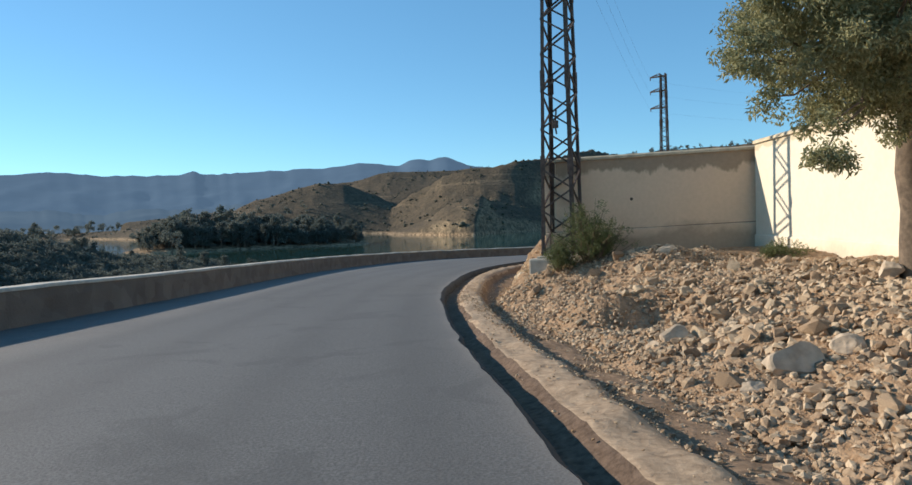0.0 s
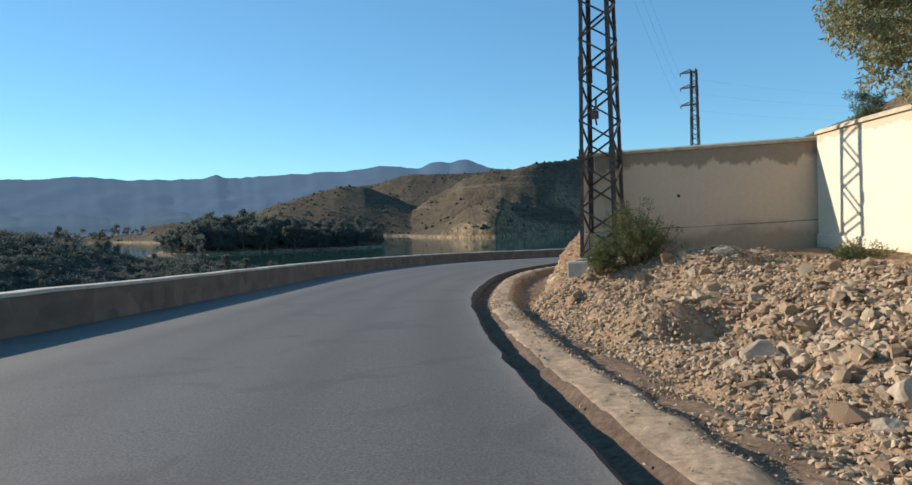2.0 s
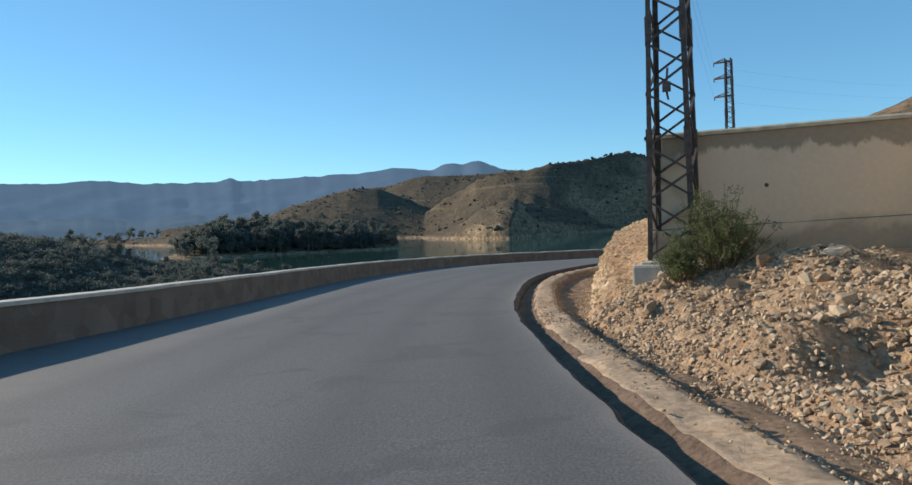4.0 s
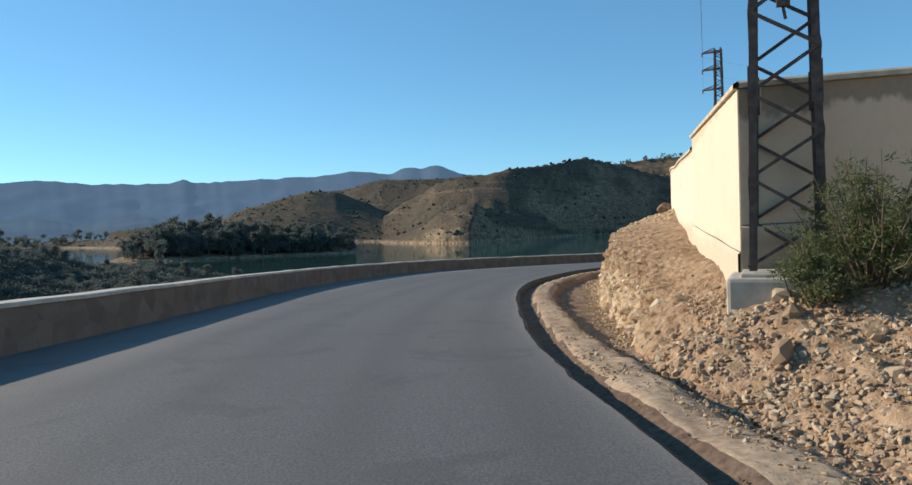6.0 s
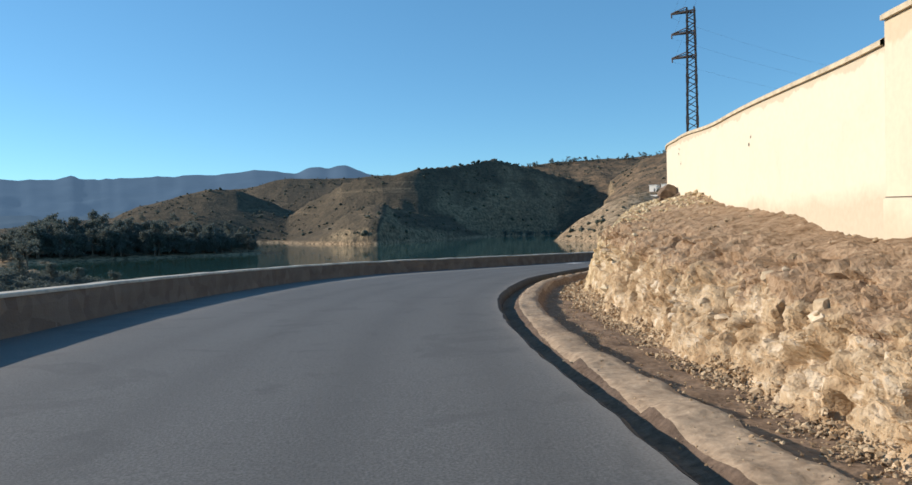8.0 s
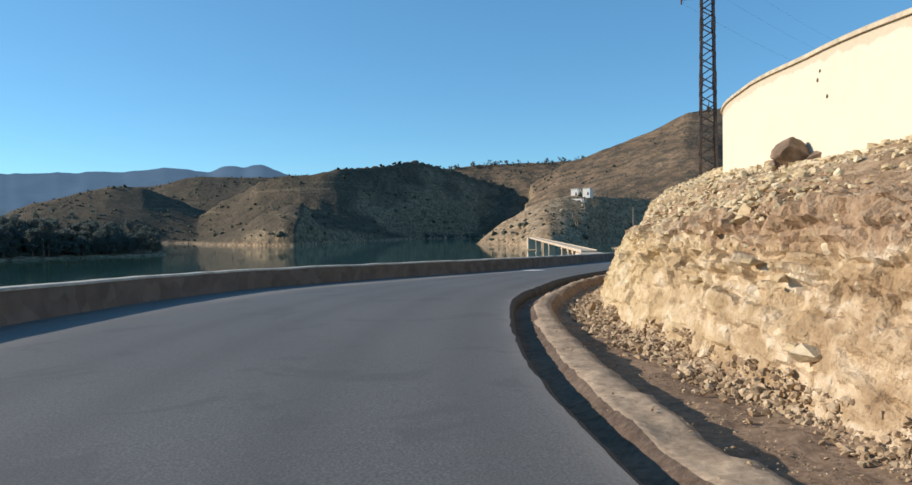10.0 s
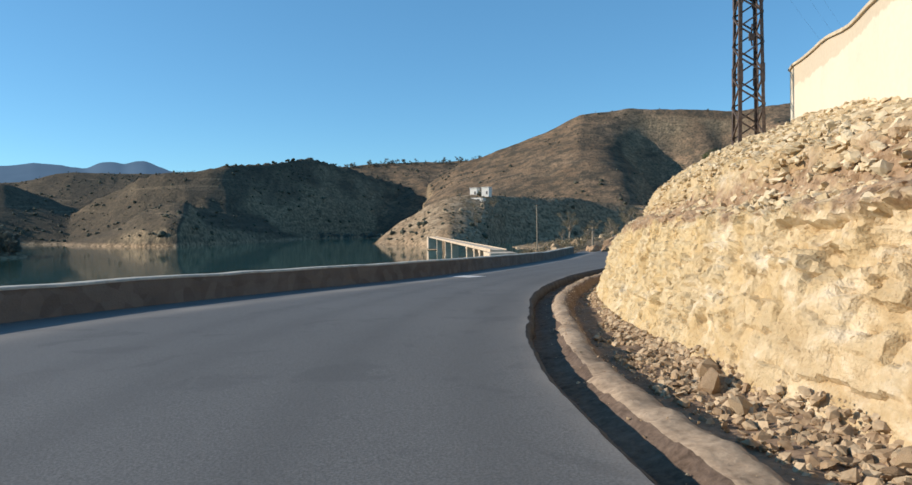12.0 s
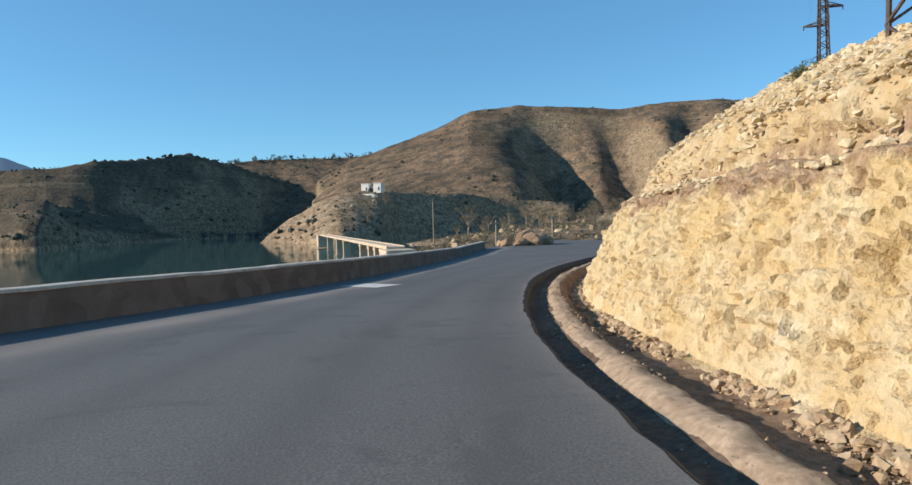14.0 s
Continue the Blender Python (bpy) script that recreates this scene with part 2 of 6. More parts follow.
def mat_land():
    """Dry scrub hills: bare tan earth, olive scrub, pale rock where it is steep."""
    m = Mat("scrub_ground", 1.0, spec=0.05)
    n1, n2, n3 = m.noise(0.012, 5, 0.6), m.noise(0.09, 6, 0.7), m.noise(0.5, 4, 0.7)
    earth = m.ramp(n1, (0.32, (0.19, 0.12, 0.073)), (0.55, (0.305, 0.20, 0.122)), (0.75, (0.39, 0.27, 0.17)))
    scrub = m.ramp(n2, (0.35, (0.066, 0.062, 0.05)), (0.6, (0.125, 0.102, 0.072)))
    west = m.node("ShaderNodeMapRange", Value=m.math("ADD", m.xyz()[0], m.math("MULTIPLY", m.math("SUBTRACT", n1, 0.5), 260.0)))
    west.inputs[1].default_value, west.inputs[2].default_value = 260.0, 90.0
    n2w = m.math("SUBTRACT", n2, m.math("MULTIPLY", west.outputs[0], 0.2))
    col = m.mix(m.ramp(n2w, (0.42, (0.85, 0.85, 0.85)), (0.60, (0, 0, 0))), earth, scrub)
    # beds of paler and darker rock that run level round the hills
    bed = m.noise(0.16, 4, 0.6, stretch=(0.06, 0.06, 1.6), distort=0.3)
    col = m.mix(m.ramp(bed, (0.40, (0.24, 0.24, 0.24)), (0.50, (0, 0, 0))), col, (0.085, 0.07, 0.052))
    col = m.mix(m.ramp(bed, (0.60, (0, 0, 0)), (0.68, (0.4, 0.4, 0.4))), col, (0.34, 0.255, 0.165))
    # bleached soil on the near spur across the inlet
    near = m.node("ShaderNodeMapRange", Value=m.math("ADD", m.xyz()[1], m.math("MULTIPLY", m.math("SUBTRACT", n2, 0.5), 90.0)))
    near.inputs[1].default_value, near.inputs[2].default_value = 440.0, 405.0
    east = m.node("ShaderNodeMapRange", Value=m.xyz()[0])
    east.inputs[1].default_value, east.inputs[2].default_value = 60.0, 85.0
    soil = m.ramp(n2, (0.36, (0.30, 0.205, 0.12)), (0.48, (0.42, 0.30, 0.185)), (0.64, (0.54, 0.405, 0.26)))
    col = m.mix(m.math("MULTIPLY", m.math("MULTIPLY", near.outputs[0], east.outputs[0]), 0.8), col, soil)
    nz = m.node("ShaderNodeSeparateXYZ", Vector=m.t.nodes.new("ShaderNodeNewGeometry").outputs["Normal"]).outputs[2]
    steep = m.node("ShaderNodeMapRange", Value=m.math("ADD", nz, m.math("MULTIPLY", n2, 0.12)))
    steep.inputs[1].default_value, steep.inputs[2].default_value = 0.80, 0.68
    rock = m.ramp(m.noise(0.12, 5, stretch=(1, 1, 4)), (0.35, (0.22, 0.17, 0.11)), (0.65, (0.42, 0.31, 0.19)))
    col = m.mix(m.math("MULTIPLY", steep.outputs[0], 0.8), col, rock)
    zz = m.xyz()[2]
    shore = m.node("ShaderNodeMapRange", Value=m.math("ADD", zz, m.math("MULTIPLY", m.math("SUBTRACT", n2, 0.5), 3.0)))
    shore.inputs[1].default_value, shore.inputs[2].default_value = -5.6, -7.2
    col = m.mix(m.math("MULTIPLY", shore.outputs[0], 0.8), col, m.ramp(n3, (0.35, (0.27, 0.175, 0.10)), (0.65, (0.50, 0.36, 0.225))))
    col = m.mix(m.ramp(n3, (0.40, (0.7, 0.7, 0.7)), (0.54, (0, 0, 0))), col, (0.06, 0.055, 0.04))
    return m.color(col).bump(m.math("ADD", n2, m.math("MULTIPLY", n3, 0.5)), 0.8, 2.0).m


def mat_parapet():
    m = Mat("parapet_stone", 0.92, spec=0.15)
    cl = m.cells(2.8)
    tone = m.node("ShaderNodeSeparateColor", Color=cl.outputs["Color"]).outputs[0]
    n1, n2 = m.noise(1.2, 5), m.noise(22, 5)
    col = m.ramp(n1, (0.3, (0.145, 0.112, 0.085)), (0.7, (0.215, 0.172, 0.135)))
    col = m.mix(0.4, col, m.ramp(tone, (0, (0.11, 0.08, 0.06)), (1, (0.25, 0.20, 0.155))))
    h = m.math("ADD", m.math("MULTIPLY", cl.outputs["Distance"], -0.6), n2)
    return m.color(col).bump(h, 0.6, 0.03).m


ASPHALT = mat_asphalt()
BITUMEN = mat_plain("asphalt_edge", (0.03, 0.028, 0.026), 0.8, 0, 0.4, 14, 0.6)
DIRT = mat_soil("shoulder_dirt", (0.27, 0.185, 0.118), (0.37, 0.268, 0.177), (0.45, 0.338, 0.232), 2.0, 0.015)
# darkened soil colour holds the shadow thrown by the asphalt lip
GUTTER_SHADE = mat_soil("shadowed_gutter", (0.085, 0.056, 0.038), (0.13, 0.088, 0.061), (0.19, 0.134, 0.096), 2.5, 0.02)
DITCH = mat_soil("ditch_soil", (0.14, 0.09, 0.056), (0.205, 0.138, 0.088), (0.29, 0.2, 0.132), 2.0, 0.02)
ROCK = mat_bank()
STONE = mat_stone("rubble_stone", (0.24, 0.155, 0.095), (0.53, 0.415, 0.285), (0.41, 0.285, 0.178))
TOE_STONE = mat_stone("toe_stone", (0.22, 0.14, 0.08), (0.55, 0.42, 0.27), (0.38, 0.26, 0.15))
CHALK_STONE = mat_stone("chalk_stone", (0.36, 0.25, 0.145), (0.66, 0.53, 0.375), (0.52, 0.385, 0.24))
OCHRE_STONE = mat_stone("ochre_stone", (0.48, 0.35, 0.19), (0.67, 0.55, 0.37), (0.57, 0.435, 0.25))
CREAM = (0.63, 0.545, 0.405)
# cross wall's cream browned to stand in for bounced light in its shade
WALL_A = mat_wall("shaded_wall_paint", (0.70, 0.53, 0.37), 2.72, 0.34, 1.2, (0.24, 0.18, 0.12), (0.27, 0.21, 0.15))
WALL_B = mat_wall("yard_wall_paint", (0.72, 0.635, 0.49), 2.86, 0.14, 0.95, (0.52, 0.42, 0.28), (0.52, 0.44, 0.32))
WALL = mat_wall("front_wall_paint", CREAM, 2.9, 0.22, 1.0, (0.52, 0.42, 0.28), (0.50, 0.41, 0.29))
WALL_C = mat_wall("curved_wall_paint", (0.66, 0.58, 0.44), 2.70, 0.13, 1.3, (0.50, 0.41, 0.29), (0.46, 0.37, 0.26), 0.034)
COPING = mat_plain("coping_concrete", (0.50, 0.41, 0.28), 0.9, 0, 0.25, 5)
CRACK = mat_plain("open_joint", (0.10, 0.07, 0.05), 0.95, 0, 0.4, 9)
CONCRETE = mat_plain("concrete", (0.46, 0.41, 0.33), 0.9, 0, 0.2, 5)
BROWN_ROCK = mat_plain("brown_rock", (0.20, 0.135, 0.088), 0.95, 0, 0.5, 5, 0.8)
PALE_STONE = mat_plain("pale_boulder", (0.45, 0.355, 0.255), 0.95, 0, 0.32, 6, 0.7)
PARAPET_STONE = mat_parapet()
STEEL = mat_plain("rusty_steel", (0.095, 0.067, 0.053), 0.75, 0.2, 0.45, 12)
SCRUB = mat_land()
BARK = mat_plain("bark", (0.13, 0.095, 0.065), 0.95, 0, 0.4, 12, 0.8)
PALE_BARK = mat_plain("pale_dry_wood", (0.30, 0.24, 0.17), 0.95, 0, 0.3, 12, 0.6)
TREE_LEAF = mat_leaf("tree_leaf", (0.165, 0.17, 0.08), (0.28, 0.275, 0.14), (0.40, 0.38, 0.21))
BUSH_LEAF = mat_leaf("bush_leaf", (0.075, 0.10, 0.038), (0.13, 0.155, 0.062), (0.20, 0.22, 0.10))
FAR_LEAF = mat_leaf("shore_leaf", (0.07, 0.078, 0.054), (0.115, 0.12, 0.082), (0.17, 0.165, 0.115))
SHORE_LEAF = mat_leaf("dark_shore_leaf", (0.085, 0.10, 0.09), (0.13, 0.148, 0.126), (0.19, 0.205, 0.168))
DRY_LEAF = mat_leaf("dry_leaf", (0.11, 0.095, 0.055), (0.20, 0.165, 0.10), (0.32, 0.265, 0.17))
PIER = mat_plain("pale_pier", (0.52, 0.41, 0.29), 0.9, 0, 0.2, 0.6)
WHITE = mat_plain("white_paint", (0.82, 0.76, 0.66), 0.7, 0, 0.08, 3)
DARK = mat_plain("dark_opening", (0.03, 0.03, 0.035), 0.6, 0, 0.2, 3)
CABLE = mat_plain("cable", (0.03, 0.03, 0.03), 0.6, 0.2, 0.1, 3)


# ---- building helpers ----
def mesh_of(name, verts, faces, material, smooth=False):
    me = bpy.data.meshes.new(name)
    me.from_pydata([tuple(v) for v in verts], [], [tuple(f) for f in faces])
    me.update()
    if smooth:
        me.polygons.foreach_set("use_smooth", [True] * len(me.polygons))
    if material:
        me.materials.append(material)
    return me


def part(name, bm, material, parent=None, label="", smooth=False):
    """One bmesh (or finished mesh) as one object, under a thing or a part."""
    if isinstance(bm, bmesh.types.BMesh):
        me = bpy.data.meshes.new(name)
        bm.to_mesh(me)
        bm.free()
        if smooth:
            me.polygons.foreach_set("use_smooth", [True] * len(me.polygons))
        if material:
            me.materials.append(material)
    else:
        me = bm
    ob = new(name, me)
    if parent is not None:
        ob.parent = parent
    if label:
        ob["label"] = label
    return ob


def box(bm, cx, cy, cz, sx, sy, sz, turn=0.0, bevel=0.0):
    r = bmesh.ops.create_cube(bm, size=1.0, matrix=pose(cx, cy, cz, 0, 0, turn) @ Matrix.Diagonal((sx, sy, sz, 1)))
    if bevel:
        edges = list({e for v in r["verts"] for e in v.link_edges})
        bmesh.ops.bevel(bm, geom=edges, offset=bevel, segments=2, affect="EDGES", profile=0.6)
    return r["verts"]


def bar(bm, a, b, w, w2=None, shape=4):
    """A straight bar from a to b."""
    a, b = Vector(a), Vector(b)
    d = b - a
    m = Matrix.Translation((a + b) / 2) @ d.to_track_quat("Z", "Y").to_matrix().to_4x4()
    bmesh.ops.create_cone(bm, cap_ends=True, segments=shape, radius1=w * 0.7071, radius2=(w2 or w) * 0.7071, depth=d.length, matrix=m @ pose(0, 0, 0, 0, 0, 45))


def angle_bar(bm, a, b, w, t, toward):
    """An L-shaped angle iron from a to b, with its two flanges along the ways in `toward`."""
    a, b = Vector(a), Vector(b)
    for k, f in enumerate(toward):
        f = Vector(f).normalized()
        g = (b - a).normalized().cross(f).normalized()
        vs = []
        for p in (a, b):
            for u, v in ((0, -t / 2), (w, -t / 2), (w, t / 2), (0, t / 2)):
                vs.append(bm.verts.new(p + f * u + g * v))
        for q in ((0, 1, 2, 3), (7, 6, 5, 4), (0, 4, 5, 1), (1, 5, 6, 2), (2, 6, 7, 3), (3, 7, 4, 0)):
            bm.faces.new([vs[i] for i in q])


def spline(points, step):
    """Evenly spaced points along a smooth line through the given ones."""
    pts = [Vector(p) for p in points]
    ext = [pts[0] * 2 - pts[1], *pts, pts[-1] * 2 - pts[-2]]
    dense = []
    for i in range(1, len(ext) - 2):
        p0, p1, p2, p3 = ext[i - 1:i + 3]
        for k in range(24):
            t = k / 24
            dense.append(0.5 * (2 * p1 + (p2 - p0) * t + (2 * p0 - 5 * p1 + 4 * p2 - p3) * t * t + (3 * p1 - p0 - 3 * p2 + p3) * t ** 3))
    dense.append(pts[-1])
    out, left = [dense[0]], 0.0
    for a, b in zip(dense, dense[1:]):
        seg = (b - a).length
        d = step - left
        while d <= seg:
            out.append(a.lerp(b, d / seg))
            d += step
        left = seg - (d - step)
    return out


def normals(line):
    """Unit vectors to the right of a line in plan."""
    out = []
    for i in range(len(line)):
        d = line[min(i + 1, len(line) - 1)] - line[max(i - 1, 0)]
        out.append(Vector((d.y, -d.x)).normalized())
    return out


def grid_mesh(name, rows, material, smooth=True):
    """A sheet through rows of points, all of one length."""
    n = len(rows[0])
    verts = [p for r in rows for p in r]
    faces = [(i * n + j, i * n + j + 1, (i + 1) * n + j + 1, (i + 1) * n + j) for i in range(len(rows) - 1) for j in range(n - 1)]
    return mesh_of(name, verts, faces, material, smooth)


def fractal(x, y, z, octaves=5, h=1.0):
    return noise.fractal((x, y, z), h, 2.0, octaves)


def lerp_table(x, table):
    """Straight-line values between the rows (x, value, value, ...) of a table."""
    if x <= table[0][0]:
        return table[0][1:]
    for a, b in zip(table, table[1:]):
        if x <= b[0]:
            t = (x - a[0]) / (b[0] - a[0])
            t = t * t * (3 - 2 * t)
            return tuple(u + (v - u) * t for u, v in zip(a[1:], b[1:]))
    return table[-1][1:]


def ramp01(v, a, b):
    return min(1.0, max(0.0, (v - a) / (b - a)))


# ---- the line of the road ----
def road_z(y):
    """The road falls gently ahead."""
    return 0.40 - 0.033 * max(-40.0, min(y, 80.0))


EDGE = spline([(2.0, -30), (1.25, -14), (0.72, 0), (0.40, 4), (-0.10, 9), (-0.36, 15), (-0.12, 20), (0.36, 25), (1.20, 30), (2.62, 35), (4.46, 40), (6.6, 44), (8.94, 48), (11.83, 52), (15.9, 56.8),
               (21.6, 62.2), (29.5, 68.2), (41, 74), (56, 79)], 0.125)
PARAPET = spline([(-7.0, -30), (-6.9, -5), (-6.65, 8), (-6.45, 16), (-6.4, 23), (-6.3, 28), (-5.85, 33), (-4.75, 39), (-3.3, 44), (-0.95, 48.6), (3.4, 53.1), (9.2, 58.0), (14.6, 63.6),
                  (19.6, 69.4), (25.0, 76.0), (30.0, 82.0), (36.0, 88.6)], 0.25)
EDGE_N, PARAPET_N = normals(EDGE), normals(PARAPET)


# ---- road ----
def build_road():
    k = len(EDGE)
    rows, lip, dust, worn = [], [], [], []
    far_side = spline([(p.x, p.y) for p in PARAPET[::8]] + [(41, 94), (52, 103)], 0.25)
    for i in range(k):
        e, n = EDGE[i], EDGE_N[i]
        f = far_side[min(len(far_side) - 1, round(i / (k - 1) * (len(far_side) - 1)))]
        row = []
        w = 0.035 * fractal(e.x * 1.4, e.y * 1.4, 2)
        ex, ey = e.x + n.x * w, e.y + n.y * w
        wide = math.hypot(f.x - ex, f.y - ey)
        for j in range(49):
            t = j / 48
            off, shore = t * wide, (1 - t) * wide
            x, y = ex + (f.x - ex) * t, ey + (f.y - ey) * t
            row.append((x, y, road_z(y) + 0.004 * noise.noise((x * 0.8, y * 0.8, 0))))
            drift = 0.55 + 0.45 * fractal(x * 0.5, y * 0.5, 4)
            strip = math.exp(-((shore - 1.9 - 0.3 * noise.noise((x * 0.2, y * 0.2, 3))) / 0.55) ** 2)
            dust.append(min(1.0, max(0.0, strip * drift * (0.35 + 0.65 * ramp01(y, 38, 50)) + 0.6 * math.exp(-off / 0.12) * drift)))
            worn.append(sum(math.exp(-((off - c) / 0.32) ** 2) for c in (0.75, 2.3, 4.1, 5.6)))
        rows.append(row)
        z = road_z(ey)
        drop = 0.19 + 0.03 * noise.noise((ex, ey, 8))
        lip.append([(ex, ey, z + 0.003), (ex + n.x * 0.05, ey + n.y * 0.05, z - 0.03), (ex + n.x * 0.09, ey + n.y * 0.09, z - drop), (ex + n.x * 0.05, ey + n.y * 0.05, z - drop - 0.1)])
    me = grid_mesh("road", rows, ASPHALT)
    for name, values in (("dust", dust), ("worn", worn)):
        me.attributes.new(name, "FLOAT", "POINT").data.foreach_set("value", values)
    road = tagged(part("road", me, ASPHALT), "dark grey asphalt road curving along the lake", "road", kind="structure")
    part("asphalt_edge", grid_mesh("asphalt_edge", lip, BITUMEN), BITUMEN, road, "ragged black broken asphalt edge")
    return road


ROAD = build_road()


def road_mark():
    bm = bmesh.new()
    pts = ((11.25, 58.7), (11.5, 57.1), (12.25, 57.4), (12.05, 58.9))
    top = [bm.verts.new((x, y, road_z(y) + 0.009)) for x, y in pts]
    low = [bm.verts.new((x, y, road_z(y) + 0.003)) for x, y in pts]
    bm.faces.new(top)
    for k in range(4):
        bm.faces.new((top[k], low[k], low[(k + 1) % 4], top[(k + 1) % 4]))
    part("painted_mark", bm, ROAD_PAINT, ROAD, "worn white road paint")


ROAD_PAINT = mat_plain("road_paint", (0.55, 0.53, 0.50), 0.8, 0, 0.3, 6)
road_mark()


# ---- parapet ----
def build_parapet():
    rows, cap = [], []
    for p, n in zip(PARAPET, PARAPET_N):
        z = road_z(p.y)
        w = Vector((-n.x, -n.y))
        h = 0.60 + 0.02 * fractal(p.x * 0.5, p.y * 0.5, 3)
        b = [0.012 * fractal(p.x * 2.5, p.y * 2.5, k) for k in range(5)]
        prof = ((0.05, -0.4), (0.0 + b[0], 0.0), (0.03 + b[1], 0.18), (0.035 + b[2], 0.40), (0.06 + b[3], h - 0.05), (0.08, h - 0.045), (0.36, h - 0.045), (0.40, h - 0.05), (0.44, -3.0))
        rows.append([(p.x + w.x * a, p.y + w.y * a, z + c) for a, c in prof])
        prof = ((0.03 + b[4], h - 0.05), (0.035 + b[4], h - 0.01), (0.06, h + 0.005), (0.38, h + 0.01), (0.42, h - 0.01), (0.42, h - 0.05), (0.03 + b[4], h - 0.05))
        cap.append([(p.x + w.x * a, p.y + w.y * a, z + c) for a, c in prof])
    ob = tagged(part("parapet", grid_mesh("parapet", rows, PARAPET_STONE, False), PARAPET_STONE), "long low brown stone parapet on the lake side of the road", "parapet", kind="structure")
    part("parapet_cap", grid_mesh("parapet_cap", cap, CONCRETE, False), CONCRETE, ob, "pale cement cap")
    return ob


build_parapet()

# ---- bank on the inner side of the road ----
# y along the road, then the foot and the top of the cut face: offset from the asphalt, height over the road
BANK_FOOT = [
    (-30, 1.87, -0.38, 2.87, -0.16),
    (8, 1.67, -0.37, 2.67, -0.14),
    (12.6, 1.47, -0.3, 2.32, 0.1),
    (14.8, 1.27, -0.25, 1.87, 0.34),
    (19, 1.57, -0.32, 1.97, 0.32),
    (23, 1.93, -0.32, 2.3, 0.65),
    (28, 2.13, -0.3, 2.5, 0.92),
    (34, 2.18, -0.26, 2.52, 1.2),
    (37, 2.04, -0.26, 2.52, 1.3),
    (40.5, 1.9, -0.26, 2.6, 1.4),
    (46, 1.66, -0.26, 2.48, 1.55),
    (54, 1.22, -0.26, 2.05, 1.6),
    (66, 1.42, -0.26, 2.57, 1.2),
]
# the same for the slope over it: its brow and its back
BANK_TOP = [
    (-30, 4.57, 0.35, 5.67, 0.55),
    (8, 4.47, 0.4, 5.87, 0.6),
    (12.6, 3.92, 0.44, 6.07, 0.7),
    (14.8, 2.57, 0.58, 5.37, 0.75),
    (19, 2.87, 0.75, 5.37, 1.05),
    (23, 3.37, 0.98, 5.27, 1.2),
    (28, 3.37, 1.4, 5.17, 1.7),
    (34, 3.37, 1.87, 4.77, 2.32),
    (37, 3.47, 2.12, 4.82, 2.58),
    (40.5, 3.57, 2.35, 4.87, 2.72),
    (46, 3.6, 2.72, 5.1, 3.34),
    (54, 3.5, 3.0, 5.0, 3.9),
    (66, 4.3, 1.9, 5.9, 2.4),
]
BANK = [f + t[1:] + (14, 1.2 * t[4] + 0.3) for f, t in zip(BANK_FOOT, BANK_TOP)]


def bank_height(yy, d):
    t = lerp_table(yy, BANK)
    late = min(1.0, max(0.0, (yy - 6) / 5))
    # the fall beside the asphalt, a trodden ridge, then a ditch along the toe
    far = ramp01(yy, 30, 44)
    ridge = 0.86 - 0.10 * far
    pts = [(0.0, -0.17 - 0.03 * far), (0.14, -0.2 - 0.03 * far), (0.32 + 0.10 * far, -0.16 - 0.02 * far), (0.42 + 0.10 * far, -0.09), (ridge - 0.08, -0.09), (ridge, -0.13), (ridge + 0.13, -0.26 - 0.08 * late), (t[0] - 0.2, -0.28 - 0.06 * late)]
    pts += [(t[0], t[1]), (t[2], t[3])]
    ledge = min(1.0, max(0.0, (yy - 36) / 5))
    if ledge > 0:
        # a shelf over the solid face, then the loose bedded layer
        a, r = t[4] - t[2], t[5] - t[3]
        pts += [(t[2] + a * 0.33, t[3] + r * (0.33 - 0.2 * ledge)), (t[2] + a * 0.6, t[3] + r * (0.6 + 0.12 * ledge))]
    else:
        a, r = t[4] - t[2], t[5] - t[3]
        brow = min(1.0, max(0.0, (yy - 18) / 5)) * min(1.0, (36 - yy) / 3)
        pts += [(t[2] + a * 0.30, t[3] + r * (0.30 + 0.34 * brow))]
    pts += [(t[2 * k], t[2 * k + 1]) for k in (2, 3, 4)]
    for a, b in zip(pts, pts[1:]):
        if d <= b[0]:
            return a[1] + (b[1] - a[1]) * (d - a[0]) / max(1e-6, b[0] - a[0])
    return pts[-1][1]


def blocks(p, sx, sz):
    """Broken rock: each cell steps in or out, with a crack at its rim. About -1 to 1."""
    q = Vector((p[0] * sx, p[1] * sx, p[2] * sz))
    q += Vector((noise.noise(q * 0.7), noise.noise(q * 0.7 + Vector((7, 0, 0))), 0)) * 0.35
    dist, pts = noise.voronoi(q)
    step = noise.noise(pts[0] * 5.13) * 1.2
    rim = min(1.0, (dist[1] - dist[0]) / 0.12)
    return step - 0.7 * (1 - rim)


def bank_lumps(x, y, h, yy):
    """Mounds and hollows of the tipped rubble and the slope."""
    s = (0.15 if yy < 16 else 0.08) * fractal(x * 0.8, y * 0.8, h)
    if yy < 14.5:
        # a tipped heap, the hollow behind it and the bank at the wall's foot
        for px, py, r, k in ((2.0, 10.6, 0.55, 0.26), (2.85, 9.9, 0.5, -0.30), (3.9, 13.5, 0.8, 0.24)):
            s += k * math.exp(-((x - px) ** 2 + (y - py) ** 2) / r ** 2)
    return s


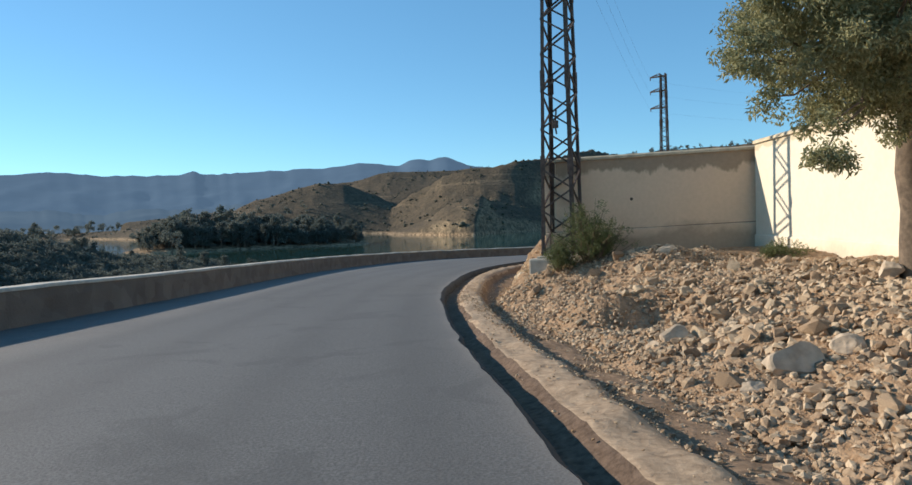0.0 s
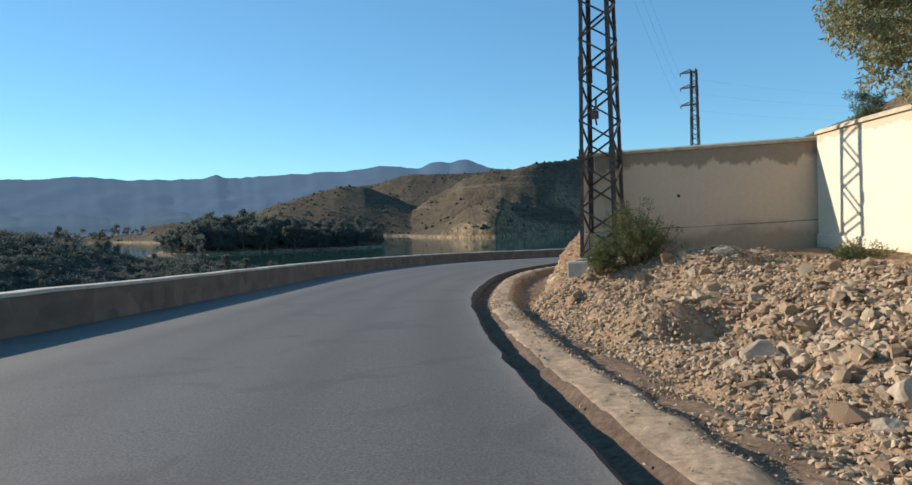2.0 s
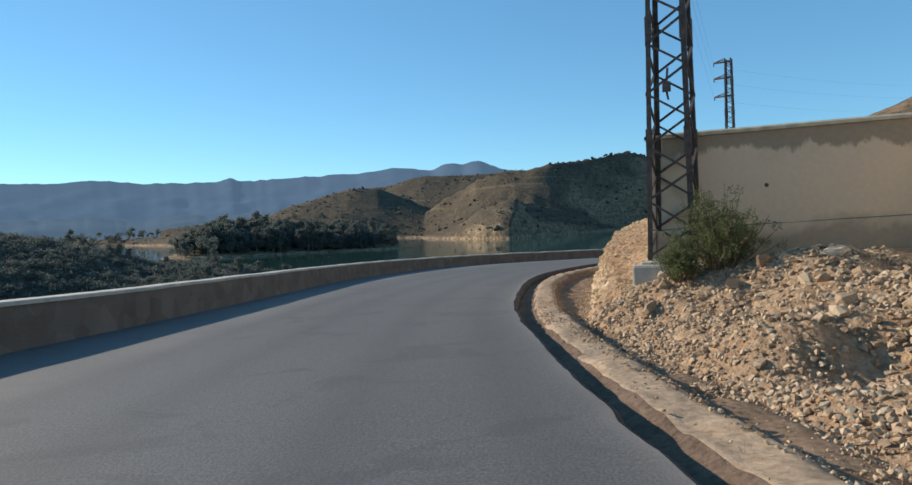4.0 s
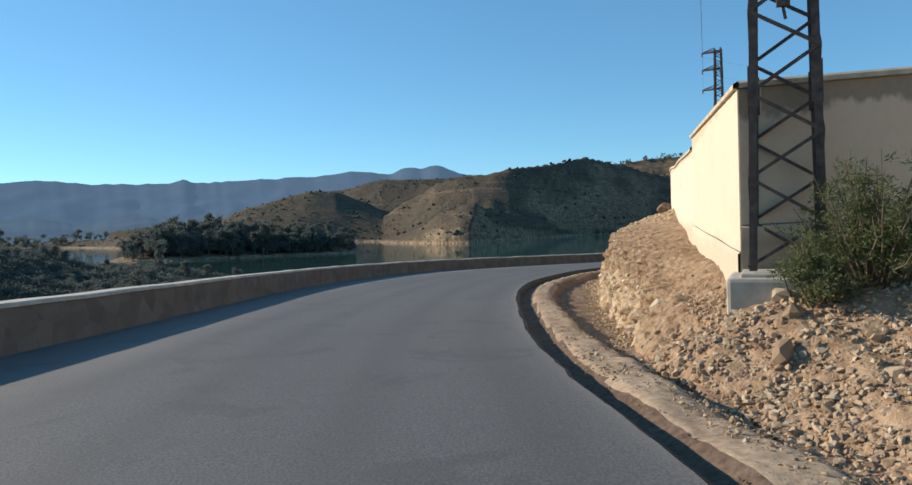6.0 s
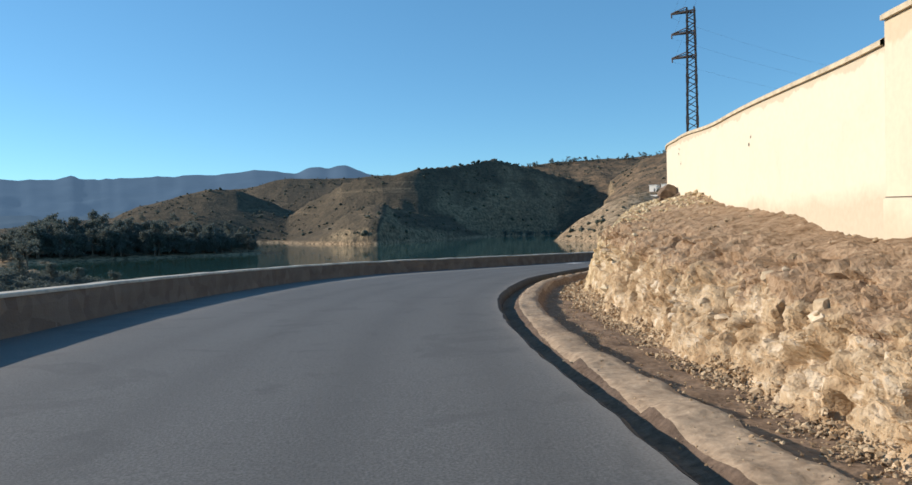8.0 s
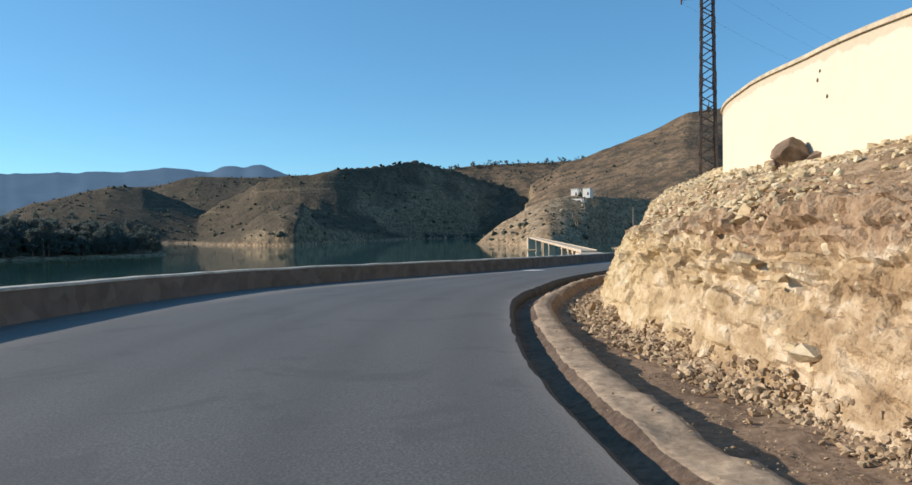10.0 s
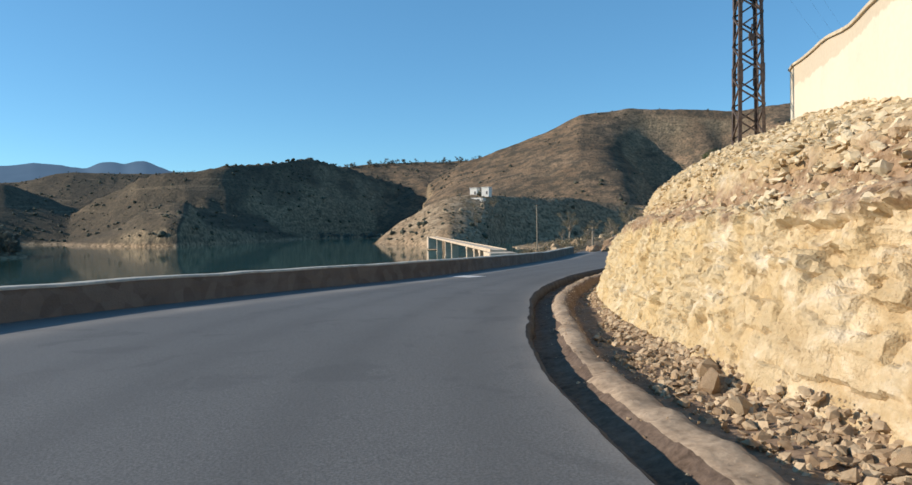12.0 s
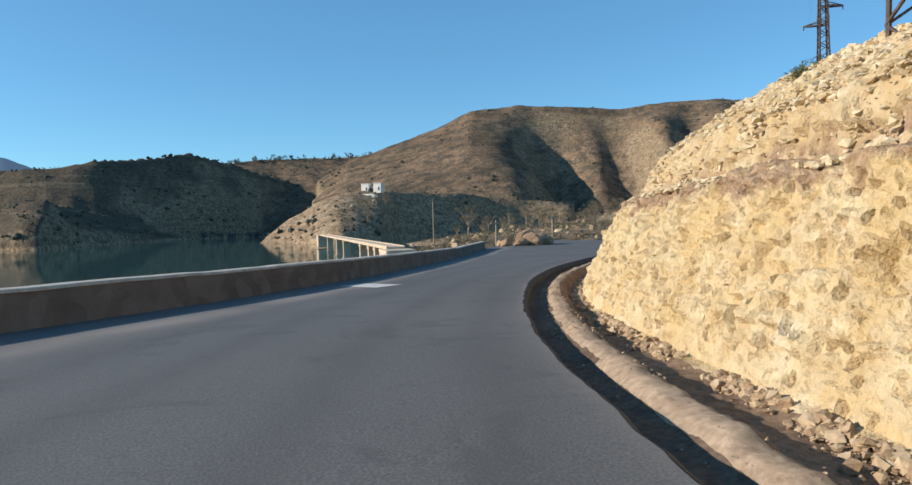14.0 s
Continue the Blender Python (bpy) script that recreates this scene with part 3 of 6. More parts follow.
def beds(s, h, thick, width, seed):
    """Broken beds of rock: rows of blocks along the face that step in and out, with joints between. About -1.5 to 1.5."""
    v = (h + 0.6 * thick * noise.noise((s * 0.55, h * 0.9, seed)) + 0.3 * thick * noise.noise((s * 2.3, h * 2.0, seed + 5.0))) / thick
    k = math.floor(v)
    f = v - k
    w = width * (1.0 + 0.55 * noise.cell((k + 0.5, seed, 3.5)))
    u = s / w + 7.3 * noise.cell((k + 0.5, seed, 9.5)) + 0.25 * noise.noise((s * 3.0, h * 4.0, seed))
    j = math.floor(u)
    g = u - j
    step = 0.8 * noise.cell((k + 0.5, j + 0.5, seed)) + 0.5 * noise.cell((k + 0.5, 1.5, seed))
    rim = min(min(f, 1 - f) * thick / 0.022, min(g, 1 - g) * w / 0.026)
    crack = max(0.0, 1 - rim) * (0.35 + 0.65 * max(0.0, noise.cell((j + 0.5, k + 0.5, seed + 2.0))))
    # blocks lean a little
    return step - 0.8 * crack + 0.5 * (f - 0.5) * noise.cell((k + 0.5, j + 0.5, seed + 4.0))


def pits(x, y, h, scale, over):
    return max(0.0, noise.noise((x * scale, y * scale, h * scale * 1.2)) - over)


def face_relief(p, s, yy, upper, low):
    """How far the cut face stands out: crumbling chalk first, then broken beds, then a massive face under a bedded cap."""
    x, y, h = p
    chalk = 1 - ramp01(yy + 1.2 * noise.noise((s * 0.3, h, 2.0)), 27, 32)
    solid = ramp01(yy + 1.5 * noise.noise((s * 0.4, h * 1.2, 6.0)), 39, 43) * (1 - upper)
    bedded = max(0.0, 1 - chalk - solid)
    # broad swells that all the rock shares
    k = 0.16 * fractal(x * 0.7, y * 0.7, h * 0.9, 2) + 0.05 * fractal(x * 2.2, y * 2.2, h * 2.6, 3)
    if chalk > 0:
        q = 0.09 * blocks(p, 1.5, 2.6) + 0.05 * blocks((x, y, h + 0.2 * x), 3.7, 5.2) + 0.07 * fractal(x * 3.2, y * 3.2, h * 4, 4) + 0.035 * fractal(x * 10, y * 10, h * 11, 2)
        k += chalk * (q - 0.8 * pits(x, y, h, 2.3, 0.26))
    if bedded > 0:
        massive = low * (1 - upper)
        thin = beds(s, h, 0.10, 0.26, 11.0)
        broad = beds(s, h, 0.25, 0.5, 23.0)
        q = upper * (0.075 * thin + 0.05 * broad) + (1 - upper) * ((1 - massive) * (0.06 * thin + 0.13 * broad) + massive * (0.06 * broad + 0.05 * fractal(x * 1.6, y * 1.6, h * 2.0, 3)))
        k += bedded * (q + 0.03 * fractal(x * 6, y * 6, h * 7, 3) - 0.4 * (1 - 0.6 * massive) * pits(x, y, h, 2.6, 0.34))
    if solid > 0:
        q = 0.02 * blocks(p, 2.0, 2.6) + 0.05 * fractal(x * 2.6, y * 2.6, h * 3.4, 4) + 0.016 * (0.5 - noise.voronoi(Vector((x * 5.0, y * 5.0, h * 6.0)))[0][0]) + 0.02 * fractal(x * 11, y * 11, h * 12, 2)
        q += 0.034 * beds(s, h, 0.085, 0.16, 31.0) + 0.02 * beds(s, h, 0.22, 0.4, 37.0)
        q -= 0.4 * pits(x, y, h, 3.6, 0.38) + 0.65 * pits(x + 5, y, h, 8.0, 0.36)
        q += 0.15 * pits(x, y + 9, h, 3.2, 0.42)
        k += solid * 1.3 * q
    return k


FACE = []      # where the finished cut face runs: y, way into the bank, points from foot to brow


def build_bank():
    rows, cols = [], (30, 52, 40, 12, 8)
    line = []
    for i in range(len(EDGE) - 1):
        e, f, n, o = EDGE[i], EDGE[i + 1], EDGE_N[i], EDGE_N[i + 1]
        if -12 < e.y < 76:
            cut = 3 if 14 < e.y < 56 else 1
            line += [(e.lerp(f, k / cut), n.lerp(o, k / cut), (i + k / cut) * 0.125) for k in range(cut)]
    for e, n, s in line:
        t = lerp_table(e.y, BANK)
        marks = [-0.3, t[0] - 0.02 - 0.1 * ramp01(e.y, 41, 45), t[2], t[4], t[6], 14.0]
        offs = [a + (b - a) * k / m for a, b, m in zip(marks, marks[1:], cols) for k in range(m)] + [14.0]
        late = ramp01(e.y, 14, 19)
        row = []
        for d in offs:
            x, y = e.x + n.x * d, e.y + n.y * d
            h = bank_height(e.y, d)
            out = 0.0
            rough = ramp01(d, t[0] - 0.15, t[0] + 0.35)
            if rough > 0 and d < 8:
                p3 = (x, y, h)
                h += rough * (bank_lumps(x, y, h, e.y) + 0.035 * fractal(x * 4, y * 4, 5))
                face = ramp01(d, t[0] - 0.1, t[0] + 0.15) * (1 - ramp01(d, t[4] - 0.2, t[6])) * late
                if face > 0:
                    brow = 0.35 * (1 - ramp01(e.y, 33, 37))
                    upper = ramp01(d, t[2] - 0.05 + brow, t[2] + 0.35 + brow)
                    low = 1 - ramp01((h - t[1]) / max(0.3, t[3] - t[1]) + 0.25 * noise.noise((s * 0.5, 0.0, 4.0)), 0.5, 0.72)
                    k = face_relief(p3, s, e.y, upper, low) * face * (1 - 0.35 * upper - 0.35 * upper * (1 - ramp01(e.y, 28, 36)))
                    stony = ramp01(e.y, 31, 36)
                    out, h = k * 0.9 * (1 - upper * (1 - stony)), h + k * 0.3
            h += 0.022 * fractal(x * 3, y * 3, 9) + 0.008 * fractal(x * 11, y * 11, 3)
            if 0.25 < d < t[0] - 0.1:
                # trodden, rutted shoulder
                h += 0.05 * fractal(x * 1.3, y * 1.3, 6) * ramp01(d, 0.25, 0.5)
            row.append((x - n.x * out, y - n.y * out, road_z(e.y) + h))
        rows.append(row)
    for row, (e, n, s) in zip(rows, line):
        if 17 < e.y < 58:
            FACE.append((e.y, n, row[cols[0] - 1:cols[0] + cols[1] + 16]))
    me = grid_mesh("bank", rows, ROCK, False)
    me.materials.append(DIRT)
    me.materials.append(GUTTER_SHADE)
    me.materials.append(DITCH)
    kinds = []
    for e, n, s in line[:-1]:
        # the gutter, painted dark for the lip's cast shadow, ends in a wavering line
        wide = lerp_table(e.y, BANK)[0] + 0.28
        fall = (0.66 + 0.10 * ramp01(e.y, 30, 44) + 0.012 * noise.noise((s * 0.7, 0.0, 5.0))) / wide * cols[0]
        sink = (1.14 - 0.10 * ramp01(e.y, 30, 44) + 0.012 * noise.noise((s * 0.7, 3.0, 5.0))) / wide * cols[0]
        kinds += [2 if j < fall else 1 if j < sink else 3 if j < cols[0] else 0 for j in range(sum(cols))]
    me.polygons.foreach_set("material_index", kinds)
    me.polygons.foreach_set("use_smooth", [j < cols[0] for i in range(len(rows) - 1) for j in range(sum(cols))])
    return tagged(part("bank", me, ROCK), "cut bank of broken cream limestone and tan earth beside the road", "bank", kind="structure")


BANK_OB = build_bank()


def ground_at(i, d, f=0.0):
    """A place on the bank: at the i-th point of the road's edge, d metres to its right."""
    e, n = EDGE[i].lerp(EDGE[min(i + 1, len(EDGE) - 1)], f), EDGE_N[i]
    return Vector((e.x + n.x * d, e.y + n.y * d, road_z(e.y) + bank_height(e.y, d)))


def edge_index(y):
    return min(range(len(EDGE)), key=lambda i: abs(EDGE[i].y - y))


# ---- compound walls ----
def wall_run(name, line, tops, base, thick, label, material, side=1.0, plinth=None, joint=False):
    """A wall with a coping along a line in plan; tops are heights at the line's points."""
    rows, cop, foot = [], [], []
    for i, (p, top) in enumerate(zip(line, tops)):
        a, b = line[max(i - 1, 0)], line[min(i + 1, len(line) - 1)]
        n = Vector(((b[1] - a[1]), -(b[0] - a[0]))).normalized() * side
        q = Vector(p)
        r = q + n * thick
        wob = 0.006 * noise.noise((q.x, q.y, 2))
        rows.append([(q.x, q.y, base), (q.x, q.y, top), (r.x, r.y, top), (r.x, r.y, base), (q.x, q.y, base)])
        o, s = q - n * 0.045, r + n * 0.045
        top += wob
        cop.append([(o.x, o.y, top + 0.004), (o.x, o.y, top + 0.055), (q.x, q.y, top + 0.085), (r.x, r.y, top + 0.085), (s.x, s.y, top + 0.055), (s.x, s.y, top + 0.004), (o.x, o.y, top + 0.004)])
        if plinth:
            f = q - n * 0.03
            z = plinth[0] + (plinth[1] - plinth[0]) * i / (len(line) - 1) + 0.01 * noise.noise((q.x * 2, q.y * 2, 4))
            foot.append([(f.x, f.y, base), (f.x, f.y, z - 0.02), (q.x - n.x * 0.004, q.y - n.y * 0.004, z)])
    ends = [(0, 3, 2, 1), tuple(5 * (len(rows) - 1) + k for k in (0, 1, 2, 3))]
    me = grid_mesh(name, rows, material, False)
    bm = bmesh.new()
    bm.from_mesh(me)
    bm.verts.ensure_lookup_table()
    for f in ends:
        bm.faces.new([bm.verts[k] for k in f])
    bm.to_mesh(me)
    bm.free()
    ob = part(name, me, material)
    tagged(ob, label, "wall", kind="structure")
    part("coping", grid_mesh("coping", cop, COPING, False), COPING, ob, "rounded beige mortar coping")
    if plinth:
        part("plinth", grid_mesh("plinth", foot, material, False), material, ob, "slightly proud damp-stained plinth")
    if joint:
        crack = []
        for row in foot:
            q, f = Vector(row[2]), Vector(row[0])
            w = 0.006 + 0.010 * (0.5 + noise.noise((q.x * 3, q.y * 3, 1)))
            o = Vector((f.x - q.x, f.y - q.y, 0)) * 0.2
            crack.append([q + o + Vector((0, 0, 0.002)), q + o + Vector((0, 0, w)), q + Vector((0, 0, w + 0.002))])
        part("joint", grid_mesh("joint", crack, CRACK, False), CRACK, ob, "dark open joint along the plinth")
    return ob


def between(a, b, n):
    return [(a[0] + (b[0] - a[0]) * k / n, a[1] + (b[1] - a[1]) * k / n) for k in range(n + 1)]


YARD_TOP = [2.94 - 0.09 * k / 20 for k in range(21)]
wall_run("wall_yard", between((6.2, -8), (6.2, 14.55), 20), YARD_TOP, -0.5, 0.25, "sunlit cream plaster wall with a beige coping", WALL_B, plinth=(0.75, 1.0))
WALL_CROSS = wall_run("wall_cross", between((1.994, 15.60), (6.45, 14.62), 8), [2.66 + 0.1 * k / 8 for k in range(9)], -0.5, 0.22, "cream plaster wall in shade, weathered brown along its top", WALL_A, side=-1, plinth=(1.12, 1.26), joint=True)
wall_run("wall_front", between((1.985, 15.61), (3.95, 22.7), 8), [2.66 + 0.3 * k / 8 for k in range(9)], -0.5, 0.25, "sunlit cream plaster wall with a cracked plinth line", WALL, plinth=(0.82, 1.1), joint=True)
FRONT = spline([(3.95, 22.701), (5.85, 29.5), (7.75, 36.0), (9.75, 39.95), (11.7, 42.2), (13.1, 44.0), (14.3, 45.5), (14.8, 46.25)], 0.5)
FRONT += spline([(15.0, 46.4), (16.5, 46.6), (19, 46.9)], 0.5)
FRONT_TOP = [(22, 2.70), (29.5, 2.92), (34, 3.12), (37, 3.22), (40, 3.34), (42.2, 3.55), (44, 3.76), (46.2, 3.88), (52, 3.88)]
WALL_CURVED = wall_run("wall_curved", [(p.x, p.y) for p in FRONT], [lerp_table(p.y, FRONT_TOP)[0] for p in FRONT], -0.8, 0.25, "long sunlit cream plaster wall curving with the road", WALL_C)


def hole(wall, x, y, z, way, r, label):
    """A small broken hole in the plaster: a ragged rim round a dark bottom. way: the way out of the wall."""
    w = Vector((*way, 0)).normalized()
    u = Vector((-w.y, w.x, 0))
    rnd = random.Random(int(x * 91 + z * 37))
    bm = bmesh.new()
    rings = []
    for size, out in ((1.25, 0.002), (1.0, 0.007), (0.8, 0.003)):
        rings.append([bm.verts.new(Vector((x, y, z)) + w * out + (u * math.cos(a) + Vector((0, 0, math.sin(a)))) * r * size * rnd.uniform(0.8, 1.15)) for a in (math.tau * k / 9 for k in range(9))])
    for a, b in zip(rings, rings[1:]):
        for k in range(9):
            bm.faces.new((a[k], a[(k + 1) % 9], b[(k + 1) % 9], b[k]))
    bm.faces.new(rings[-1])
    part("hole", bm, CRACK, wall, label)


hole(WALL_CROSS, 3.80, 15.205, 1.81, (-0.215, -0.977), 0.03, "small dark hole in the plaster")
for x, y, z, r in ((5.28, 27.45, 2.35, 0.022), (5.31, 27.56, 2.23, 0.03), (7.13, 33.89, 2.85, 0.022), (7.15, 33.96, 2.73, 0.026), (7.07, 33.69, 2.44, 0.026)):
    # on the face of the wall nearest to the place
    k = min(range(len(FRONT) - 1), key=lambda i: (FRONT[i].x - x) ** 2 + (FRONT[i].y - y) ** 2)
    d = (FRONT[k + 1] - FRONT[max(0, k - 1)]).normalized()
    q = FRONT[k] + d * (Vector((x, y)) - FRONT[k]).dot(d)
    hole(WALL_CURVED, q.x, q.y, z, (-d.y, d.x), r, "small dark hole in the plaster")


# ---- lattice pylons ----
def pylon(name, x, y, z, turn, height, base, top, arms, plate, label):
    root = tagged(new(name), label, "pylon", group="steel pylons")
    root.matrix_world = pose(x, y, z, 0, 0, turn)

    def half(h):
        return (base + (top - base) * h / height) / 2

    for sx, sy in ((-1, -1), (1, -1), (1, 1), (-1, 1)):
        bm = bmesh.new()
        angle_bar(bm, (sx * half(0), sy * half(0), 0), (sx * half(height), sy * half(height), height), 0.072, 0.012, ((-sx, 0, 0), (0, -sy, 0)))
        for hh in (1.9, 3.7, 5.6, 7.5):
            if hh < height:
                w = half(hh) + 0.008
                box(bm, sx * (w - 0.045), sy * w, hh, 0.10, 0.016, 0.42)
                box(bm, sx * w, sy * (w - 0.045), hh, 0.016, 0.10, 0.42)
        part("leg", bm, STEEL, root)
    levels, h = [0.05], 0.05
    while h < height - 0.3:
        h += 0.64 * half(h) * 2
        levels.append(min(h, height))
    for k in range(4):
        c, s = (1, 0, -1, 0)[k], (0, 1, 0, -1)[k]
        for i, (a, b) in enumerate(zip(levels, levels[1:])):
            ha, hb = half(a), half(b)
            f = 1 if (i + k) % 2 else -1
            p, q = (f * ha, -ha, a), (-f * hb, -hb, b)
            p, q = ((u[0] * c - u[1] * s, u[0] * s + u[1] * c, u[2]) for u in (p, q))
            bm = bmesh.new()
            bar(bm, p, q, 0.034)
            part("brace", bm, STEEL, root)
    for hh, length in arms:
        bm = bmesh.new()
        w = half(hh)
        sg = -1 if length > 0 else 1
        length = abs(length)
        for q in (-1, 1):
            bar(bm, (-sg * w, q * w, hh), (sg * length, 0, hh - 0.04), 0.06)
            bar(bm, (sg * w, q * w, hh + 0.16), (sg * length, 0, hh), 0.035)
        bar(bm, (sg * length, 0, hh), (sg * length, 0, hh - 0.22), 0.05, 0.035, 8)
        part("arm", bm, STEEL, root)
    if plate:
        bm = bmesh.new()
        w = half(plate)
        box(bm, 0, -w - 0.02, plate, 0.13, 0.05, 0.16, bevel=0.01)
        bar(bm, (0, -w, plate + 0.08), (0.02, -w, plate + 0.3), 0.03)
        bar(bm, (0, -w, plate - 0.08), (0.02, -w, plate - 0.2), 0.03)
        part("plate", bm, STEEL, root, "small steel warning plate")
    return root


pylon("lattice_pylon", 2.28, 15.12, 0.66, -25, 11.5, 0.72, 0.36, (), 2.75, "rusty brown steel lattice pylon on a concrete footing")
pylon("lattice_pylon", 13.9, 46.6, 1.86, -30, 8.84, 0.60, 0.38, ((8.69, 0.85), (7.74, 0.85), (6.64, 0.85)), 2.7, "dark steel lattice pylon with three cross arms beside the wall")
pylon("lattice_pylon", 39.0, 62.6, 2.0, -45, 9.3, 0.74, 0.36, ((9.1, 0.9), (8.2, -0.9), (7.3, 0.9)), 0, "dark steel lattice pylon farther along the line")


def footing(x, y, z, w, turn, label):
    root = tagged(new("concrete_footing"), label, "footing", group="pylon footings")
    root.location = (x, y, z)
    bm = bmesh.new()
    box(bm, 0, 0, 0.15, w, w, 0.62, turn, 0.04)
    part("block", bm, CONCRETE, root)
    bm = bmesh.new()
    box(bm, 0, 0, 0.47, w * 0.78, w * 0.78, 0.06, turn, 0.02)
    part("cap", bm, CONCRETE, root)


footing(2.28, 15.12, 0.14, 1.16, -25, "rough pale concrete footing block under the pylon")
footing(13.9, 46.6, 1.36, 1.1, -30, "weathered concrete footing of the pylon on the bank's brow")


def cable(a, b, sag, radius):
    c = bpy.data.curves.new("power_cable", "CURVE")
    c.dimensions, c.bevel_depth, c.bevel_resolution = "3D", radius, 1
    s = c.splines.new("POLY")
    s.points.add(24)
    a, b = Vector(a), Vector(b)
    for k in range(25):
        t = k / 24
        p = a.lerp(b, t)
        s.points[k].co = (p.x, p.y, p.z - sag * 4 * t * (1 - t), 1)
    c.materials.append(CABLE)
    tagged(new("power_cable", c), "thin dark overhead power cable between the pylons", "cable", group="overhead cables")


for hh, oz in ((12.0, 10.32), (11.2, 9.4), (10.4, 8.3)):
    cable((1.5, 15.5, hh), (13.2, 47.0, oz), 0.5, 0.0028)
    cable((13.2, 47.0, oz), (38.4, 63.0, oz + 0.8), 0.4, 0.0022)


# ---- loose stones ----
def stone_shape(seed, flat=0.75, points=13):
    """A broken stone: the hull of a few scattered points, so that it has flat faces and sharp edges."""
    rnd = random.Random(seed)
    bm = bmesh.new()
    sq = (rnd.uniform(0.9, 1.3), rnd.uniform(0.65, 1.0), rnd.uniform(0.65, 0.95) * flat / 0.75)
    for _ in range(points):
        v = Vector((rnd.gauss(0, 1), rnd.gauss(0, 1), rnd.gauss(0, 1))).normalized() * rnd.uniform(0.8, 1.1)
        bm.verts.new((v.x * sq[0], v.y * sq[1], v.z * sq[2]))
    out = bmesh.ops.convex_hull(bm, input=bm.verts)
    bmesh.ops.delete(bm, geom=[g for g in out["geom_interior"] if isinstance(g, bmesh.types.BMVert)], context="VERTS")
    bmesh.ops.triangulate(bm, faces=bm.faces)
    bm.verts.index_update()
    vs = np.array([v.co[:] for v in bm.verts])
    fs = np.array([[v.index for v in f.verts] for f in bm.faces])
    bm.free()
    return vs, fs


SHAPES = [stone_shape(k) for k in range(14)]
BIG_SHAPES = [stone_shape(40 + k, 0.8, 20) for k in range(10)]
CHIPS = [stone_shape(80 + k, 0.45) for k in range(6)]


def heap(name, places, shapes, material, label, category, rnd, tilt=0.5):
    """Many small stones in one mesh. places: (x, y, z, size)."""
    vs, fs, at = [], [], 0
    for x, y, z, s in places:
        v, f = rnd.choice(shapes)
        r = np.array(Euler((rnd.uniform(-tilt, tilt), rnd.uniform(-tilt, tilt), rnd.uniform(0, 6.28))).to_matrix())
        vs.append(v @ r.T * s + (x, y, z))
        fs.append(f + at)
        at += len(v)
    me = mesh_of(name, np.concatenate(vs).tolist(), np.concatenate(fs).tolist(), material)
    return tagged(part(name, me, material), label, category, kind="stuff")


STONE_MESHES = {}


def stone(p, size, material, shapes, key, rnd, parent=None):
    k = rnd.randrange(len(shapes))
    if (key, k) not in STONE_MESHES:
        STONE_MESHES[key, k] = mesh_of("stone", shapes[k][0].tolist(), shapes[k][1].tolist(), material)
    ob = new("stone", STONE_MESHES[key, k])
    ob.parent = parent
    ob.matrix_world = pose(*p, rnd.uniform(-25, 25), rnd.uniform(-25, 25), rnd.uniform(0, 360)) @ Matrix.Diagonal((size * rnd.uniform(0.85, 1.2), size * rnd.uniform(0.85, 1.1), size * rnd.uniform(0.8, 1.1), 1))
    return ob


def outside(p):
    """Beyond the walls that close the rubble field."""
    return p.x > 6.05 or p.y > 15.4 - (p.x - 1.99) * 0.22 and p.x > 1.9 + max(0.0, p.y - 15.6) * 0.277


